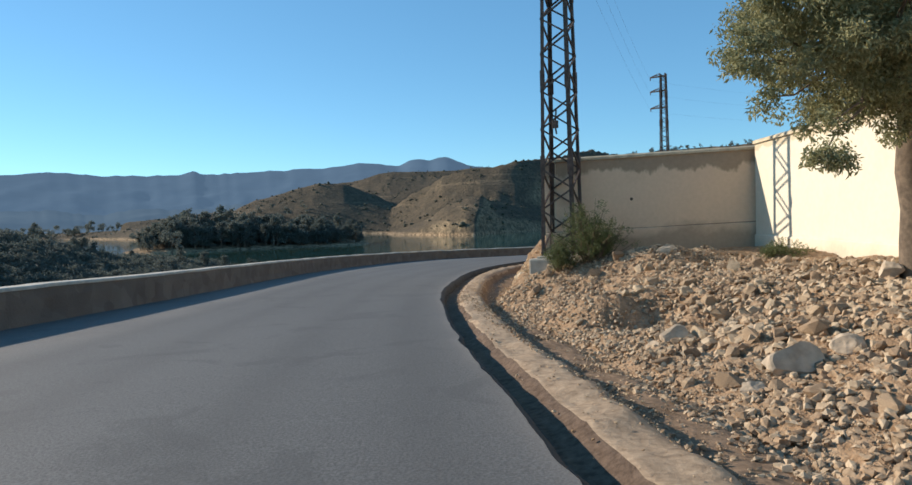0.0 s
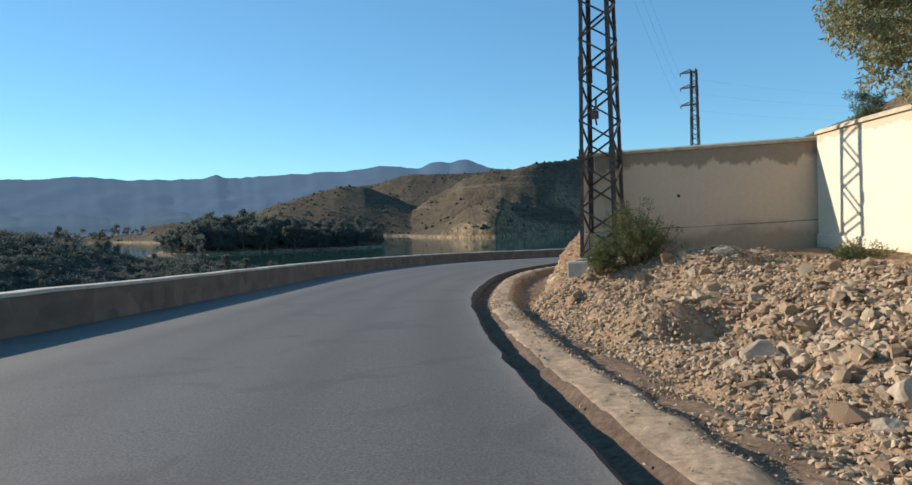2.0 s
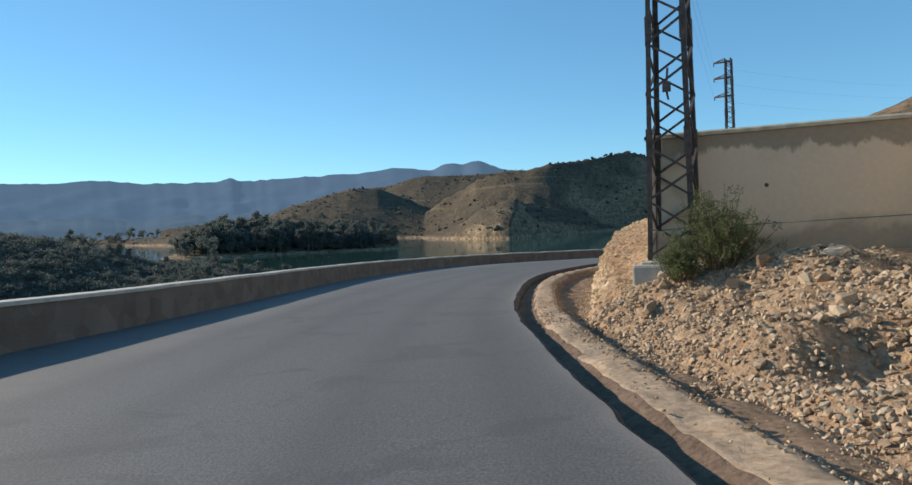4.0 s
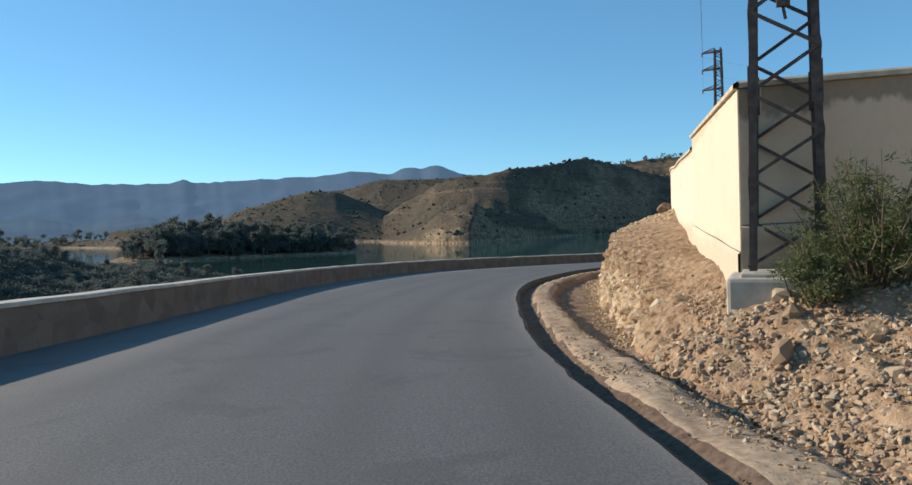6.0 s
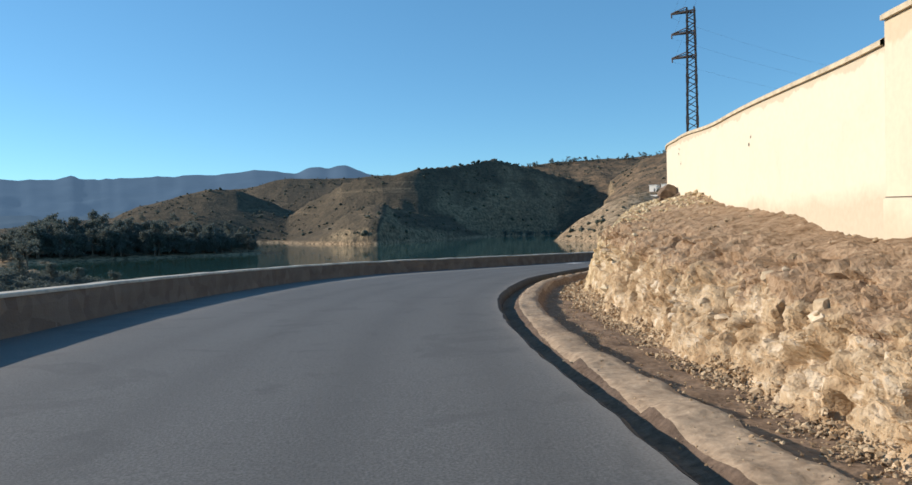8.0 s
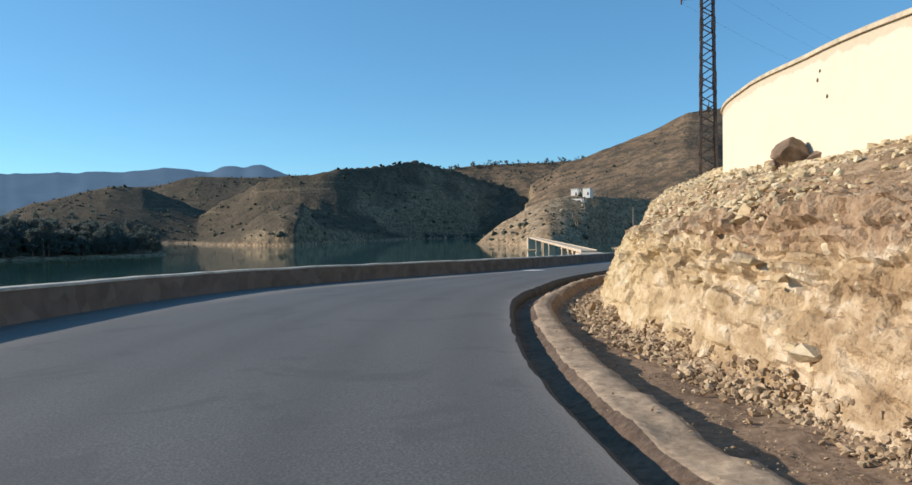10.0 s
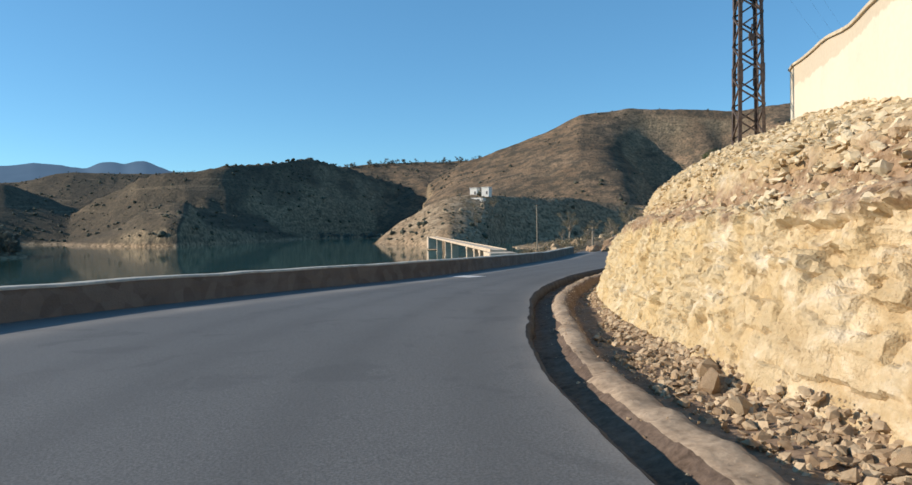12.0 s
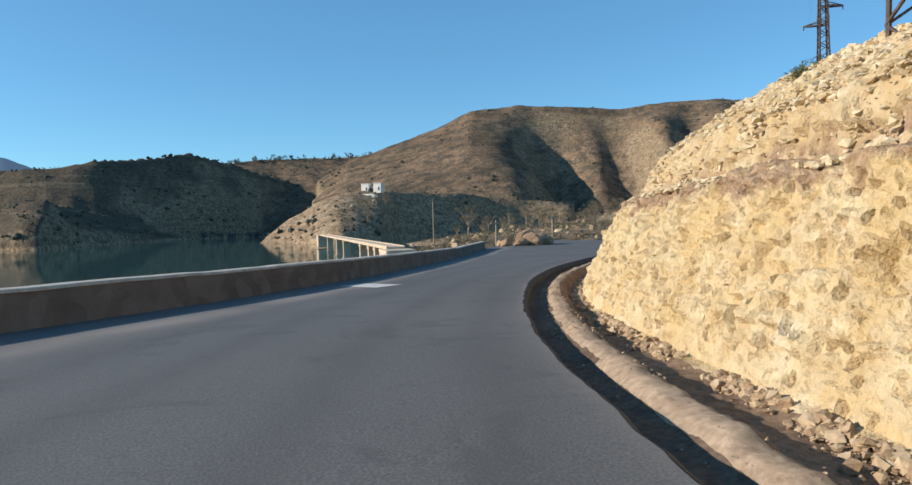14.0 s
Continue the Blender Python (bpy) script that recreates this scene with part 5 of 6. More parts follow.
# ridges by bearing: height and distance of the crest, distance of the foot; then the steepness of the back and of the brow
RIDGES = [
    # slope of the near shore
    ([(-60, 10.5, 125, 84), (-48, 5.5, 115, 80), (-40.9, 1.5, 106, 80), (-38.9, 0.7, 106, 80), (-36.6, -0.6, 106, 80), (-34.1, -2.0, 106, 80), (-31.4, -3.0, 106, 80), (-27.9, -3.7, 106, 80), (-25.4, -4.6, 106, 80), (-20, -6.2, 100, 88), (-14, -9.5, 98, 90)], 0.16, 0.7),
    # islet with a lone pine
    ([(-26.2, -9.5, 204, 197), (-25.2, -7.3, 204, 196), (-24.2, -7.3, 204, 196), (-23.4, -9.5, 204, 197)], 0.2, 0.5),
    # wooded tongue of land
    ([(-29, -10, 300, 280), (-26, -6.0, 305, 275), (-23, -3.5, 310, 272), (-19, -3.5, 315, 276), (-14, -4.8, 312, 280), (-10, -6.0, 305, 282), (-8, -7.2, 300, 284), (-7, -11, 300, 288)], 0.06, 0.6),
    # far shore with a line of trees
    ([(-60, 0, 1060, 960), (-36, 0, 1040, 940), (-29, -1, 980, 880), (-25, 2, 760, 640), (-20, 2, 660, 580), (-14, 0, 650, 585), (-10, -10, 650, 600)], 0.012, 0.8),
    # dark round hill
    ([(-21, 2, 700, 600), (-18, 16, 700, 590), (-16.3, 27, 700, 590), (-14, 36, 700, 590), (-11.5, 43, 700, 585), (-9.4, 42, 700, 585), (-8, 36, 700, 585), (-6.2, 27, 700, 580), (-4.3, 17, 690, 580), (-2.5, -9, 690, 590)], 0.3, 0.75),
    # ridge behind it
    ([(-26, 10, 900, 760), (-18, 22, 880, 740), (-12, 44, 870, 700), (-7.3, 58, 860, 660), (-5.2, 65, 860, 650), (-2.5, 64, 860, 640), (0, 64.5, 860, 640), (3, 68, 860, 640), (9, 40, 860, 640)], 0.2, 0.8),
    # bedded hill over the cliff, running back to the right; and the bare nose below it
    ([(-9, -12.8, 688, 600), (-7, 6.6, 668, 580), (-4, 24.9, 645, 560), (-1.2, 41.6, 620, 535), (0.6, 45.6, 605, 520), (2, 45.9, 597, 512), (3.4, 49.3, 597, 512), (5, 52.3, 605, 520), (7.3, 56.8, 633, 548), (9.6, 62.4, 665, 580), (11.8, 69.8, 700, 612), (13.4, 66.1, 726, 638), (15, 60.4, 748, 660), (17.2, 53.7, 778, 690), (18.8, 48.1, 800, 712), (22.5, 39.4, 848, 760), (27, 14.1, 888, 800)], 0.35, 0.7),
    ([(-6.5, -10, 540, 500), (-4.5, -4, 520, 475), (-2.0, 4, 480, 440), (-0.6, 12, 462, 418), (0.9, 17, 455, 406), (1.9, 18, 458, 404), (2.8, 15, 478, 430), (5, 11, 520, 470), (8, 7, 565, 520), (11, -9, 600, 570)], 0.05, 0.42),
    # flat ground with trees behind
    ([(10, 60, 900, 720), (13, 74, 900, 700), (14.8, 78, 900, 690), (16.6, 81, 900, 680), (20, 82.5, 900, 660), (23, 82, 900, 660), (26, 87, 905, 660), (30, 86, 905, 680)], 0.04, 0.75),
    # great bare hill
    ([(20.5, 46, 760, 560), (23.2, 68.5, 760, 525), (26.9, 84.5, 760, 498), (30, 99.5, 760, 495), (33, 117, 760, 495), (36.3, 121.5, 760, 490), (39, 119.5, 760, 480), (43.6, 114, 765, 455), (48, 117, 770, 435),
      (52, 116, 775, 430), (56, 115, 780, 430), (64, 108, 790, 430)], 0.2, 0.8),
    # spur with the house
    ([(15.9, -11, 385, 372), (16.8, -4.0, 388, 366), (18.5, 5.0, 392, 350), (20.5, 12.8, 396, 322), (22.0, 16.4, 400, 306), (23.4, 18.0, 404, 316), (25.2, 18.4, 412, 336), (26.6, 18.5, 432, 392), (28.4, 18.6, 446, 418), (31, 18.8, 460, 437), (34, 16, 482, 461), (37, 13, 496, 476), (42, 10, 500, 478), (52, 8, 490, 460)], 0.1, 0.75),
]


def ridge_height(az, r, ridge):
    """Height of one ridge, and how far up its front a place lies, 0 to 1."""
    table, back, brow = ridge
    if az <= table[0][0] or az >= table[-1][0]:
        return -30.0, 0.0
    for a, b in zip(table, table[1:]):
        if az <= b[0]:
            t = (az - a[0]) / (b[0] - a[0])
            h, crest, foot = (u + (v - u) * t for u, v in zip(a[1:], b[1:]))
            break
    if r < foot:
        return LAKE_Z - 0.2 * (foot - r), 0.0
    if r > crest:
        return h - (r - crest) * back, 1.0
    t = (r - foot) / (crest - foot)
    return LAKE_Z + (h - LAKE_Z) * t ** brow * (1 - 0.12 * t * (1 - t)), t


def land_height(x, y):
    r = math.hypot(x, y - 25)
    az = math.degrees(math.atan2(x, y - 25))
    s = 0.0
    for px, py, hh, al, ac, c, sn, pw in HILLS:
        u, v = ((x - px) * c + (y - py) * sn) / al, (-(x - px) * sn + (y - py) * c) / ac
        q = u * u + v * v
        if q < 9:
            s += (hh * math.exp(-q ** pw)) ** 3
    s = s ** (1 / 3) if s > 0 else 0.0
    h = -14.0 + s + 16.0 * min(1.0, max(0.0, (r - 1300) / 900))
    # the bearing wanders with the distance, so that flanks bend
    wave = az + (0.6 * noise.noise((x * 0.012, y * 0.012, 4.0)) + 0.45 * noise.noise((x * 0.035, y * 0.035, 2.0))) * ramp01(r, 150, 400)
    up, which = 1.0, -1
    for k, ridge in enumerate(RIDGES):
        z, t = ridge_height(wave if k not in (0,) else az, r, ridge)
        if z > h:
            h, up, which = z, t, k
    mid = 4 * up * (1 - up) if which >= 0 else 0.0
    size = min(1.0, max(0.0, (h + 8) / 40))
    if which == 9:
        # deep gullies between spurs of the great hill
        for c, w, d in ((39.9, 3.2, 62), (45.3, 2.2, 56), (50.4, 1.6, 36), (55.0, 1.5, 28)):
            q = (wave - c - 3.0 * (0.6 - up) + 0.9 * noise.noise((r * 0.01, c, 1.0))) / w
            h -= d * mid ** 0.8 * math.exp(-q * q)
        h -= 4 * mid * abs(noise.noise((wave * 0.35, r * 0.005, 6.0)))
    elif which in (6, 7):
        # shallow runnels and stepped beds
        h -= 4 * mid * size * abs(noise.noise((wave * 0.35 + r * 0.008, r * 0.01, 3.0)))
        step = 4.2
        f = (h + 1.6 * noise.noise((x * 0.008, y * 0.008, 7.0)) + 0.02 * (x - 50)) / step
        h += (math.floor(f) + ramp01(f - math.floor(f), 0.5, 1.0) - f) * step * 0.85 * min(1.0, mid * 1.5) * (0.6 + 0.4 * noise.noise((x * 0.02, y * 0.02, 9.0)))
    elif which > 3:
        h -= 6 * mid * size * abs(noise.noise((wave * 0.3 + r * 0.005, r * 0.006, 3.0)))
    elif which == 0:
        h += 0.9 * fractal(x * 0.06, y * 0.06, 2.0) * ramp01(h, -8, -3)
    h += size * (1.2 * fractal(x * 0.02, y * 0.02, 1.3) + 0.8 * fractal(x * 0.07, y * 0.07, 4))
    q = x - (-8.0 if y < 30 else -8.0 + (y - 30) ** 2 * 0.013)
    shelf = max(0.0, min(1.0, (q + 10) / 10)) * max(0.0, min(1.0, (112 - y) / 22))
    h = h * (1 - shelf) + (road_z(y) - 1.2) * shelf
    return h


def build_land():
    rows = []
    radii = [0.5]
    while radii[-1] < 4300:
        radii.append(radii[-1] * (1.012 if 200 < radii[-1] < 950 else 1.035) + 0.4)
    azimuths = []
    a = -180.0
    while a < 180:
        azimuths.append(a)
        a += 0.25 if -45 < a < 66 else 2.0
    azimuths.append(180.0)
    for r in radii:
        row = []
        for a in azimuths:
            x, y = polar(a, r)
            row.append((x, y, land_height(x, y)))
        rows.append(row)
    return tagged(part("ground", grid_mesh("ground", rows, SCRUB), SCRUB), "dry scrubby hills and shores round the lake", "ground", kind="structure")


build_land()
WATER = Mat("lake_water", 0.05)
WATER.color((0.025, 0.072, 0.064)).bump(WATER.noise(0.35, 4, stretch=(1, 0.5, 1)), 0.28, 0.06)
me = grid_mesh("water", [[(-2500, -200, LAKE_Z), (1500, -200, LAKE_Z)], [(-2500, 2500, LAKE_Z), (1500, 2500, LAKE_Z)]], WATER.m, False)
tagged(part("water", me, WATER.m), "calm green lake", "water", kind="structure")


# bluish base colour and faint emission stand in for haze over distance
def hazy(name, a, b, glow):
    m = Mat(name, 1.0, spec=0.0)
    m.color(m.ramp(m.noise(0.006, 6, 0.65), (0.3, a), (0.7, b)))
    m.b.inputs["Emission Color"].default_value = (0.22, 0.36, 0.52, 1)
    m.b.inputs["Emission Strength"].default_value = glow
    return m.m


def far_range(name, label, material, crest, near, far, rough):
    """A range of ridges and valleys; crest gives its height by bearing."""
    rows = []
    for j in range(25):
        t = j / 24
        row = []
        for k in range(601):
            az = -75 + 150 * k / 600
            x, y = polar(az, near + (far - near) * t)
            body = t ** 0.9
            relief = 1 - abs(noise.noise((x * 0.0042, y * 0.0042, 3.0))) * 1.6 - abs(noise.noise((x * 0.011, y * 0.011, 8.0))) * 0.7
            row.append((x, y, -30 + (crest(az) + 30) * body + rough * relief * t * (1 - t) * (1 - t) * 6))
        rows.append(row)
    tagged(part(name, grid_mesh(name, rows, material), material), label, "mountains", kind="structure")


def mountain_crest(az):
    rise = min(1.0, max(0.0, (az + 20) / 9)) - min(1.0, max(0.0, (az - 0) / 4))
    e = 211 + 26 * rise + 5 * fractal(az * 0.5, 0.5, 2) + 3.5 * fractal(az * 2.0, 2.5, 7)
    for c, w, a in ((-20.5, 0.6, 18), (-7, 1.6, 18), (-3.1, 1.1, 28), (-0.8, 1.3, 36), (12, 6, 12), (-30, 2, 8)):
        e += a * math.exp(-((az - c) / w) ** 2)
    return e * 3500 / 3000


def foothill_crest(az):
    fade = max(0.0, min(1.0, (-4 - az) / 8))
    return -30 + fade * (84 + 18 * fractal(az * 0.22, 1.5, 4) + 6 * fractal(az * 1.1, 4.5, 2))


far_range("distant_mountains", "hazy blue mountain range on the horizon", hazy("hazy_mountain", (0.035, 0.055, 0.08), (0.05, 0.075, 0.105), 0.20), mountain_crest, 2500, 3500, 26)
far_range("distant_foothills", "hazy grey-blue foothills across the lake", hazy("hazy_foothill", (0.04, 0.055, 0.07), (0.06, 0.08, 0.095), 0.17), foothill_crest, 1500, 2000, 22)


# ---- scrub and trees round the lake ----
def bush_shape(seed):
    bm = bmesh.new()
    bmesh.ops.create_icosphere(bm, subdivisions=2, radius=1.0)
    for v in bm.verts:
        v.co *= 1 + 0.45 * noise.noise(v.co * 1.9 + Vector((seed * 3.7, 0, 0)))
        v.co.z *= 0.75
    out = np.array([v.co[:] for v in bm.verts]), np.array([[v.index for v in f.verts] for f in bm.faces])
    bm.free()
    return out


def build_scrub():
    rnd = random.Random(3)
    shapes = [bush_shape(k) for k in range(8)]
    near, far = [], []
    while len(far) < 6500:
        az, r = rnd.uniform(-38, 62), 320 + 700 * rnd.random() ** 1.3
        x, y = polar(az, r)
        if fractal(x * 0.012, y * 0.012, 20) < rnd.uniform(-0.5, 0.55):
            continue
        z = land_height(x, y)
        if z > -6.5 and (az < 25 or rnd.random() < 0.3):
            s = rnd.uniform(0.3, 0.75) + rnd.random() ** 7 * 1.2
            far.append((x, y, z + s * 0.3, s))
    heap("far_scrub", far, shapes, FAR_LEAF, "dark olive scrub dotting the dry hills", "scrub", rnd)
    cl = []
    while len(cl) < 6000:
        x, y = polar(rnd.uniform(-47, -14), rnd.uniform(80, 118)) if rnd.random() < 0.8 else (rnd.uniform(-150, -14), rnd.uniform(20, 190))
        z = land_height(x, y)
        if z < -7.2:
            continue
        s = rnd.uniform(0.35, 0.85)
        for _ in range(3):
            cl.append((x + rnd.gauss(0, s * 0.6), y + rnd.gauss(0, s * 0.6), z + s * rnd.uniform(0.2, 0.9), s * rnd.uniform(0.6, 1.0)))
    me = leaf_cloud("shore_scrub", cl, 120, 1.0, 0.24, SHORE_LEAF, rnd, 0, 0.6)
    tagged(part("shore_scrub", me, SHORE_LEAF), "dark scrub covering the slope below the parapet", "scrub", kind="stuff")


def tree_template(seed, h, w, pine=False):
    rnd = random.Random(seed)
    root = tagged(new("tree"), "dark evergreen tree on the wooded lake shore" if not pine else "flat-topped pine standing alone on the shore", "tree", group="trees on the shore")
    bm = bmesh.new()
    limb(bm, wander((0, 0, -0.5), (0, 0, h * 0.75), 4, 0.15, rnd), h * 0.03, h * 0.01, 6)
    cl = []
    n = 16 if pine else 26
    for k in range(n):
        a = k * 2.4
        t = rnd.uniform(0.62, 0.95) if pine else rnd.uniform(0.2, 0.95)
        r = w * (0.95 if pine else (1.15 - t * 0.75)) * rnd.uniform(0.4, 1.0)
        q = Vector((math.cos(a) * r, math.sin(a) * r, h * t))
        limb(bm, [(0, 0, h * t * 0.75), q], h * 0.01, 0.02, 4)
        cl.append((*q, w * rnd.uniform(0.28, 0.5) * (0.7 if pine else 1)))
    part("trunk", bm, BARK, root)
    part("crown", leaf_cloud("crown", cl, 42 / (w / 3) ** 1.2, 1.0, 0.55, SHORE_LEAF, rnd, 0, 0.7), SHORE_LEAF, root)
    return root


def plant_trees():
    rnd = random.Random(8)
    kinds = [tree_template(100 + k, rnd.uniform(8, 12), rnd.uniform(2.6, 3.8)) for k in range(5)]
    first = list(kinds)
    spots = []
    tries = 0
    while len(spots) < 190 and tries < 6000:
        tries += 1
        az, r = rnd.uniform(-26.5, -8.2), rnd.uniform(274, 316)
        x, y = polar(az, r)
        if land_height(x, y) > -7.4:
            tall = lerp_table(az, [(-26.5, 8), (-23, 11.5), (-19, 11.5), (-16.5, 9.5), (-13.8, 10.5), (-11, 9), (-8.5, 7)])[0]
            spots.append((x, y, tall / 9.0 * rnd.uniform(0.6, 1.05)))
    lines = [polar(rnd.uniform(-44, -26), rnd.uniform(890, 960)) + (rnd.uniform(0.8, 1.5),) for _ in range(90)]
    lines += [polar(rnd.uniform(-26, -12), rnd.uniform(585, 650)) + (rnd.uniform(0.5, 1.0),) for _ in range(60)]
    lines += [polar(rnd.uniform(12.0, 13.4), rnd.uniform(594, 606)) + (rnd.uniform(0.3, 0.6),) for _ in range(8)]
    lines += [polar(rnd.uniform(13.4, 22), rnd.uniform(560, 600)) + (rnd.uniform(0.25, 0.5),) for _ in range(70)]
    lines += [polar(rnd.uniform(13.6, 25), rnd.uniform(885, 900)) + (rnd.uniform(0.3, 0.65),) for _ in range(70)]
    tufts = []
    for x, y, k in lines:
        z = max(land_height(x, y), LAKE_Z)
        for _ in range(5):
            tufts.append((x + rnd.gauss(0, 1.6 * k), y + rnd.gauss(0, 1.6 * k), z + k * rnd.uniform(2.0, 9.0), k * rnd.uniform(1.5, 2.6)))
    me = leaf_cloud("far_trees", tufts, 14, 1.0, 0.9, SHORE_LEAF, rnd, 0, 0.8)
    tagged(part("far_trees", me, SHORE_LEAF), "dark lines of trees on the far shores and brows", "trees", kind="stuff")
    for az, r, k in ((-35.0, 106, 0.16), (-34.3, 107, 0.2), (-33.6, 105, 0.15), (-37.8, 109, 0.2), (-30.6, 105, 0.14), (-26.6, 103, 0.2), (-24.6, 101, 0.22), (-22.8, 100, 0.2), (-20.4, 99, 0.2), (-19, 98, 0.17)):
        spots.append((*polar(az, r), k * 1.5))
    for x, y, s in spots:
        z = max(land_height(x, y), LAKE_Z)
        m = pose(x, y, z - 0.2, 0, 0, rnd.uniform(0, 360))
        if first:
            ob = first.pop()
            ob.matrix_world = m
        else:
            ob = copy_thing(rnd.choice(kinds), m)
        ob.scale = (s, s, s)
    pine = tree_template(140, 10.5, 4.2, True)
    x, y = polar(-24.7, 203)
    pine.location = (x, y, LAKE_Z + 0.1)
    pine.scale = (0.78, 0.78, 0.82)


build_scrub()
plant_trees()


# ---- buildings, bridge and poles across the water ----
def house():
    """Two small white wings on the crest, and a lower white building on the terrace before them."""
    x, y = polar(24.75, 409)
    root = tagged(new("house"), "white two-winged house on the spur above the lake", "house")
    root.matrix_world = pose(x, y, 18.3, 0, 0, -46)
    for dx, w, h in ((-3.5, 4.3, 3.7), (3.6, 4.4, 3.9)):
        bm = bmesh.new()
        box(bm, dx, 0, h / 2 - 0.75, w, 5, h + 1.5, bevel=0.1)
        wing = part("wing", bm, WHITE, root)
        bm = bmesh.new()
        box(bm, dx, 0, h + 0.12, w + 0.5, 5.5, 0.24, bevel=0.05)
        part("flat_roof", bm, WHITE, wing)
        bm = bmesh.new()
        box(bm, dx + 0.9, -2.52, 0.9, 0.8, 0.12, 1.7, bevel=0.03)
        part("window", bm, DARK, wing)
    bm = bmesh.new()
    box(bm, 0, 1.2, 0.6, 4.0, 2.4, 3.4, bevel=0.08)
    part("middle", bm, CONCRETE, root)
    bm = bmesh.new()
    box(bm, 0.4, -10.0, -4.4, 11.0, 4.5, 4.4, bevel=0.12)
    terrace = part("terrace", bm, WHITE, root, "low whitewashed building on the terrace")
    for dx, w in ((-3.4, 1.5), (-0.6, 1.1), (3.0, 1.8)):
        bm = bmesh.new()
        box(bm, dx, -12.27, -3.7, w, 0.12, 1.3, bevel=0.03)
        part("opening", bm, DARK, terrace)


def bridge():
    a, b = Vector((*polar(20.75, 268), -3.3)), Vector((*polar(25.0, 114), -3.5))
    d = (b - a).normalized()
    n = Vector((d.y, -d.x, 0)).normalized()
    length = (b - a).length
    turn = math.degrees(math.atan2(d.y, d.x))
    root = tagged(new("bridge"), "pale concrete bridge on stubby piers over the lake inlet", "bridge")
    mid = (a + b) / 2
    bm = bmesh.new()
    box(bm, mid.x, mid.y, mid.z, length, 2.6, 0.36, turn, 0.05)
    part("deck", bm, PIER, root)
    for f in (0.20, 0.42, 0.545, 0.765, 0.845, 0.895, 0.94):
        p = a + d * length * f
        bm = bmesh.new()
        box(bm, p.x, p.y, -6.5, 1.1, 1.7, 5.6, turn, 0.12)
        # the pier splays out under the deck
        for s in (-1, 1):
            q = p + d * s * 0.75
            box(bm, q.x, q.y, p.z - 0.5, 0.9, 1.8, 0.55, turn, 0.1)
        pier = part("pier", bm, PIER, root)
        bm = bmesh.new()
        box(bm, p.x, p.y, LAKE_Z, 1.5, 2.1, 0.7, turn, 0.15)
        part("pier_foot", bm, PIER, pier)
    for s in (-1, 1):
        bm = bmesh.new()
        q = mid + n * s * 1.2
        box(bm, q.x, q.y, mid.z + 0.24, length, 0.16, 0.14, turn, 0.03)
        part("kerb", bm, PIER, root)
    for q, w in ((a - d * 2, 8.0), (b + d * 1.5, 6.0)):
        bm = bmesh.new()
        box(bm, q.x, q.y, q.z - 2.2, w, 4.2, 4.4, turn, 0.3)
        part("abutment", bm, PIER, root)


def pole(az, r, top, label="grey wooden utility pole with a short crossbar"):
    x, y = polar(az, r)
    z = land_height(x, y)
    root = tagged(new("utility_pole"), label, "pole", group="poles along the valley")
    root.location = (x, y, z - 0.3)
    h = top - z + 0.3
    bm = bmesh.new()
    bar(bm, (0, 0, 0), (0, 0, h), 0.26, 0.17, 8)
    part("post", bm, PALE_BARK, root)
    bm = bmesh.new()
    bar(bm, (-0.9, 0, h - 0.4), (0.9, 0, h - 0.4), 0.14)
    part("crossbar", bm, PALE_BARK, root)


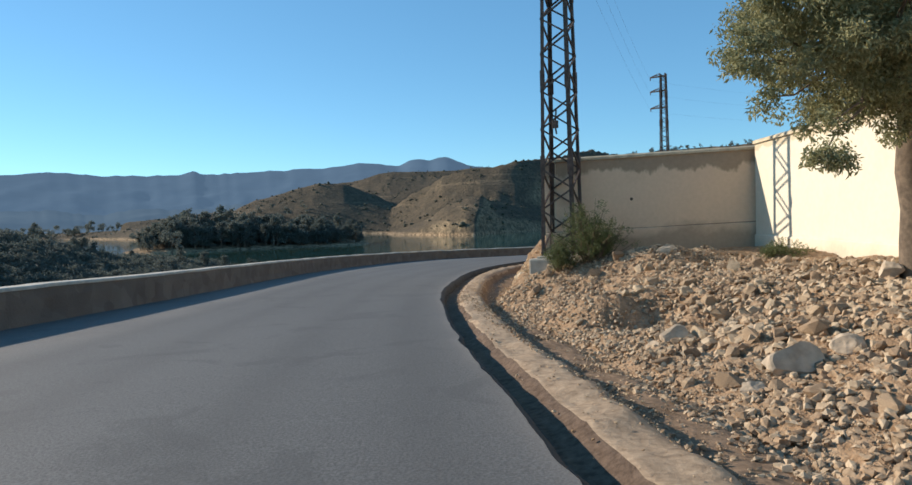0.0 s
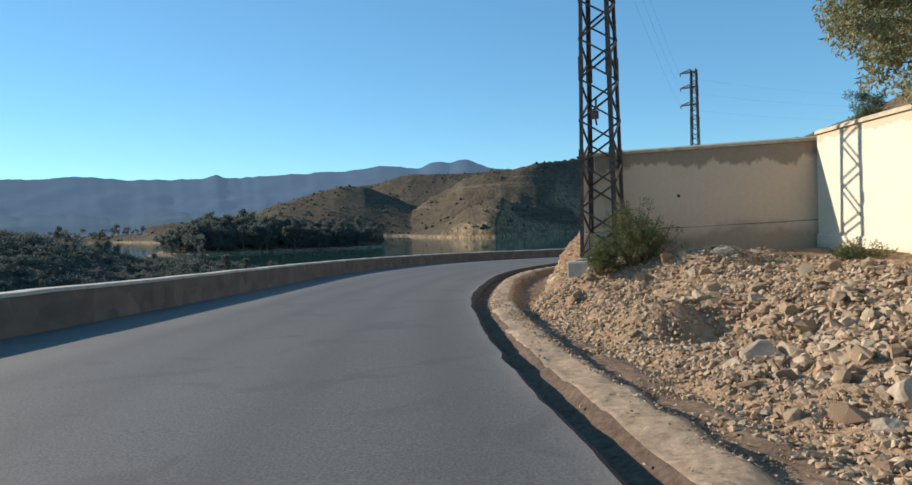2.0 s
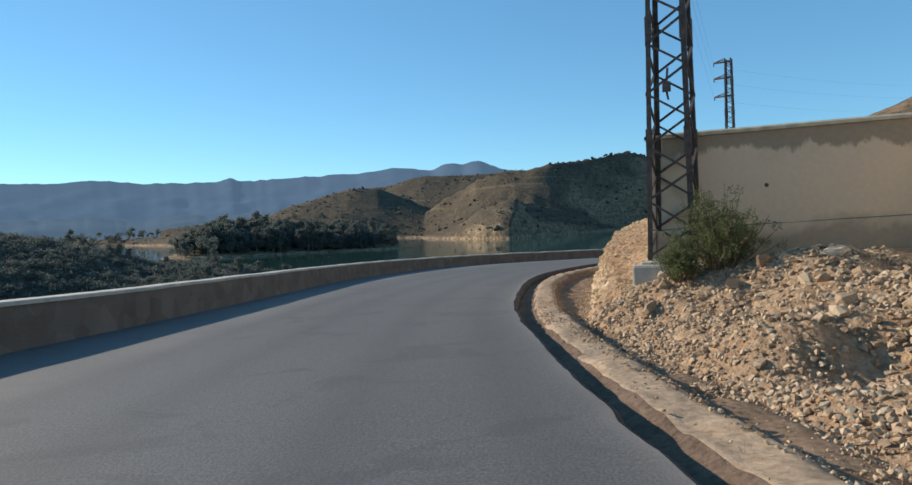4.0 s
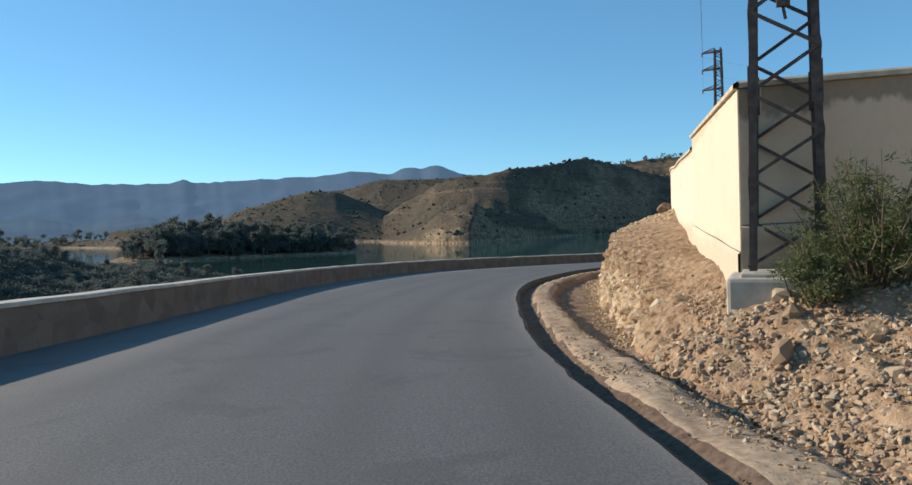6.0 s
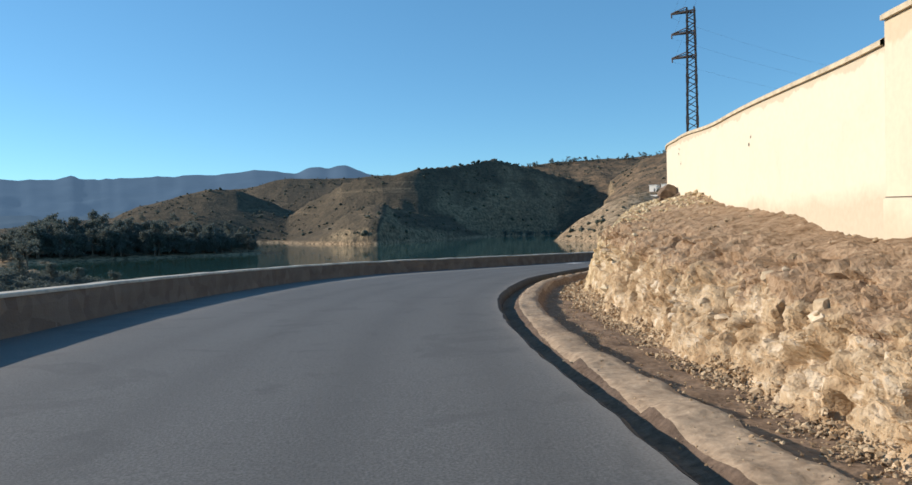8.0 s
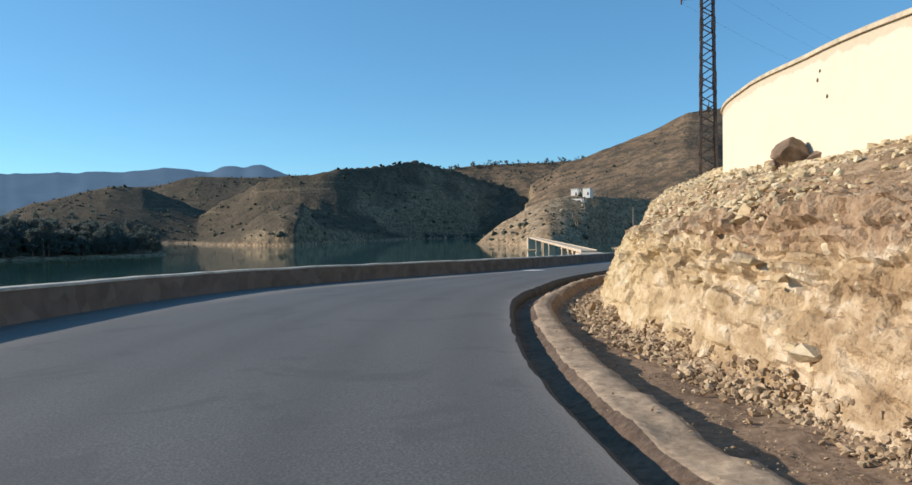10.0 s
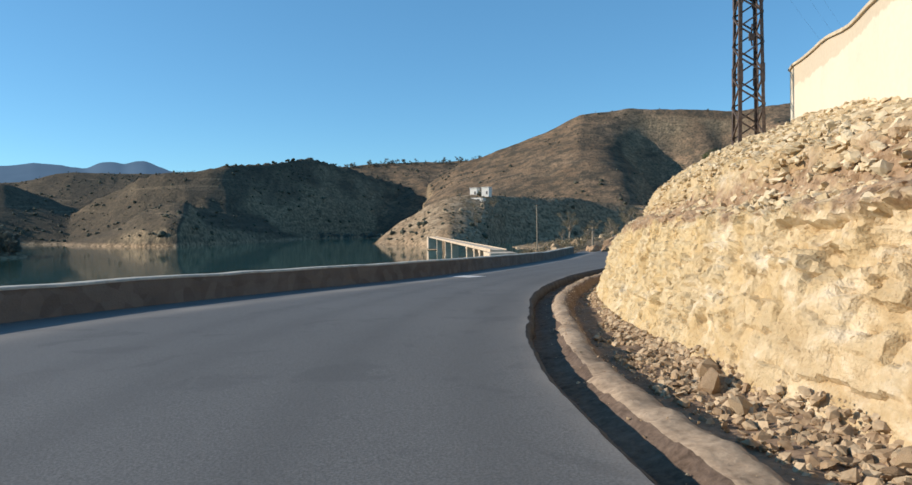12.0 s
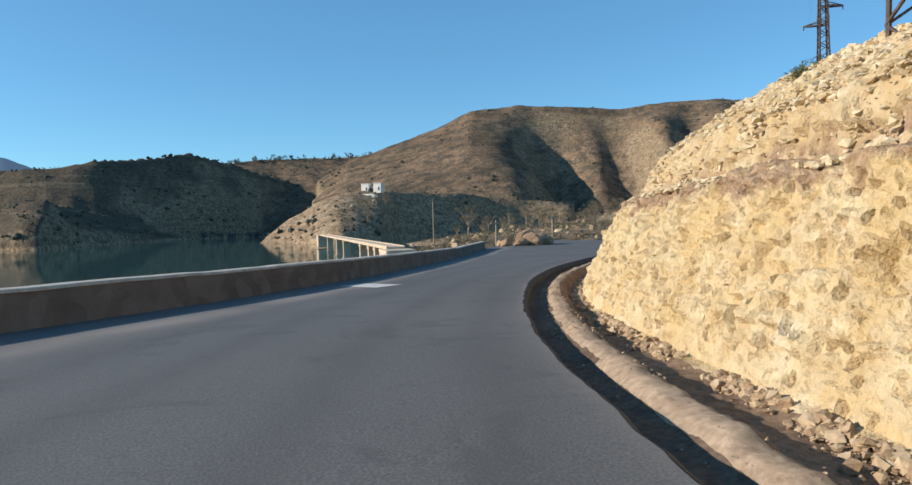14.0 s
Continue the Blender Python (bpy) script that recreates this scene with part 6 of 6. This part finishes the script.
def dry_tree(h, seed):
    rnd = random.Random(seed)
    root = tagged(new("tree"), "sparse pale dry tree in the valley behind the bridge", "tree", group="dry trees in the valley")
    bm = bmesh.new()
    limb(bm, wander((0, 0, -0.3), (rnd.uniform(-0.5, 0.5), 0, h * 0.6), 4, 0.15, rnd), 0.26, 0.12, 6)
    cl = []
    for k in range(13):
        a = k * 2.4
        r = h * rnd.uniform(0.12, 0.34)
        tip = Vector((math.cos(a) * r, math.sin(a) * r, h * rnd.uniform(0.5, 1.0)))
        limb(bm, wander((0, 0, h * rnd.uniform(0.25, 0.5)), tip, 4, 0.15, rnd), 0.09, 0.02, 5)
        cl.append((*tip, h * rnd.uniform(0.08, 0.15)))
    part("trunk", bm, PALE_BARK, root)
    part("crown", leaf_cloud("crown", cl, 85, 1.0, 0.32, DRY_LEAF, rnd), DRY_LEAF, root)
    return root


house()
bridge()
for az, r, top in ((32.0, 115, 0.0), (35.9, 115, 0.6), (28.6, 190, 5.6)):
    pole(az, r, top)
kinds = [dry_tree(h, 300 + k) for k, h in enumerate((8.5, 7.0, 6.0, 9.0))]
unset = list(kinds)
rnd = random.Random(77)
grown = 0
while grown < 46:
    az, r = rnd.uniform(22.5, 42), rnd.uniform(150, 400)
    x, y = polar(az, r)
    z = land_height(x, y)
    if not -7 < z < 16:
        continue
    grown += 1
    m = pose(x, y, z - 0.1, 0, 0, rnd.uniform(0, 360))
    if unset:
        ob = unset.pop()
        ob.matrix_world = m
    else:
        ob = copy_thing(rnd.choice(kinds), m)
    k = rnd.uniform(0.6, 1.0)
    ob.scale = (k, k, k)


def valley_growth():
    """Pale dry bushes and stones on the low ground behind the bridge."""
    rnd = random.Random(17)
    cl, st = [], []
    while len(cl) < 900:
        az, r = rnd.uniform(22, 46), rnd.uniform(105, 400)
        x, y = polar(az, r)
        z = land_height(x, y)
        if z < -7.4 or z > 30:
            continue
        s = rnd.uniform(0.4, 1.1)
        cl.append((x, y, z + s * 0.5, s))
        x, y = polar(az + rnd.uniform(-1, 1), r + rnd.uniform(-4, 4))
        st.append((x, y, land_height(x, y), rnd.uniform(0.15, 0.4) + rnd.random() ** 6 * 1.2))
    me = leaf_cloud("valley_scrub", cl, 60, 1.0, 0.35, DRY_LEAF, rnd, 0, 0.6)
    tagged(part("valley_scrub", me, DRY_LEAF), "dry green scrub on the low ground by the bridge", "scrub", kind="stuff")
    heap("valley_rocks", st, SHAPES, TOE_STONE, "pale rocks strewn over the low ground by the bridge", "rocks", rnd)


valley_growth()
scatter_stones()
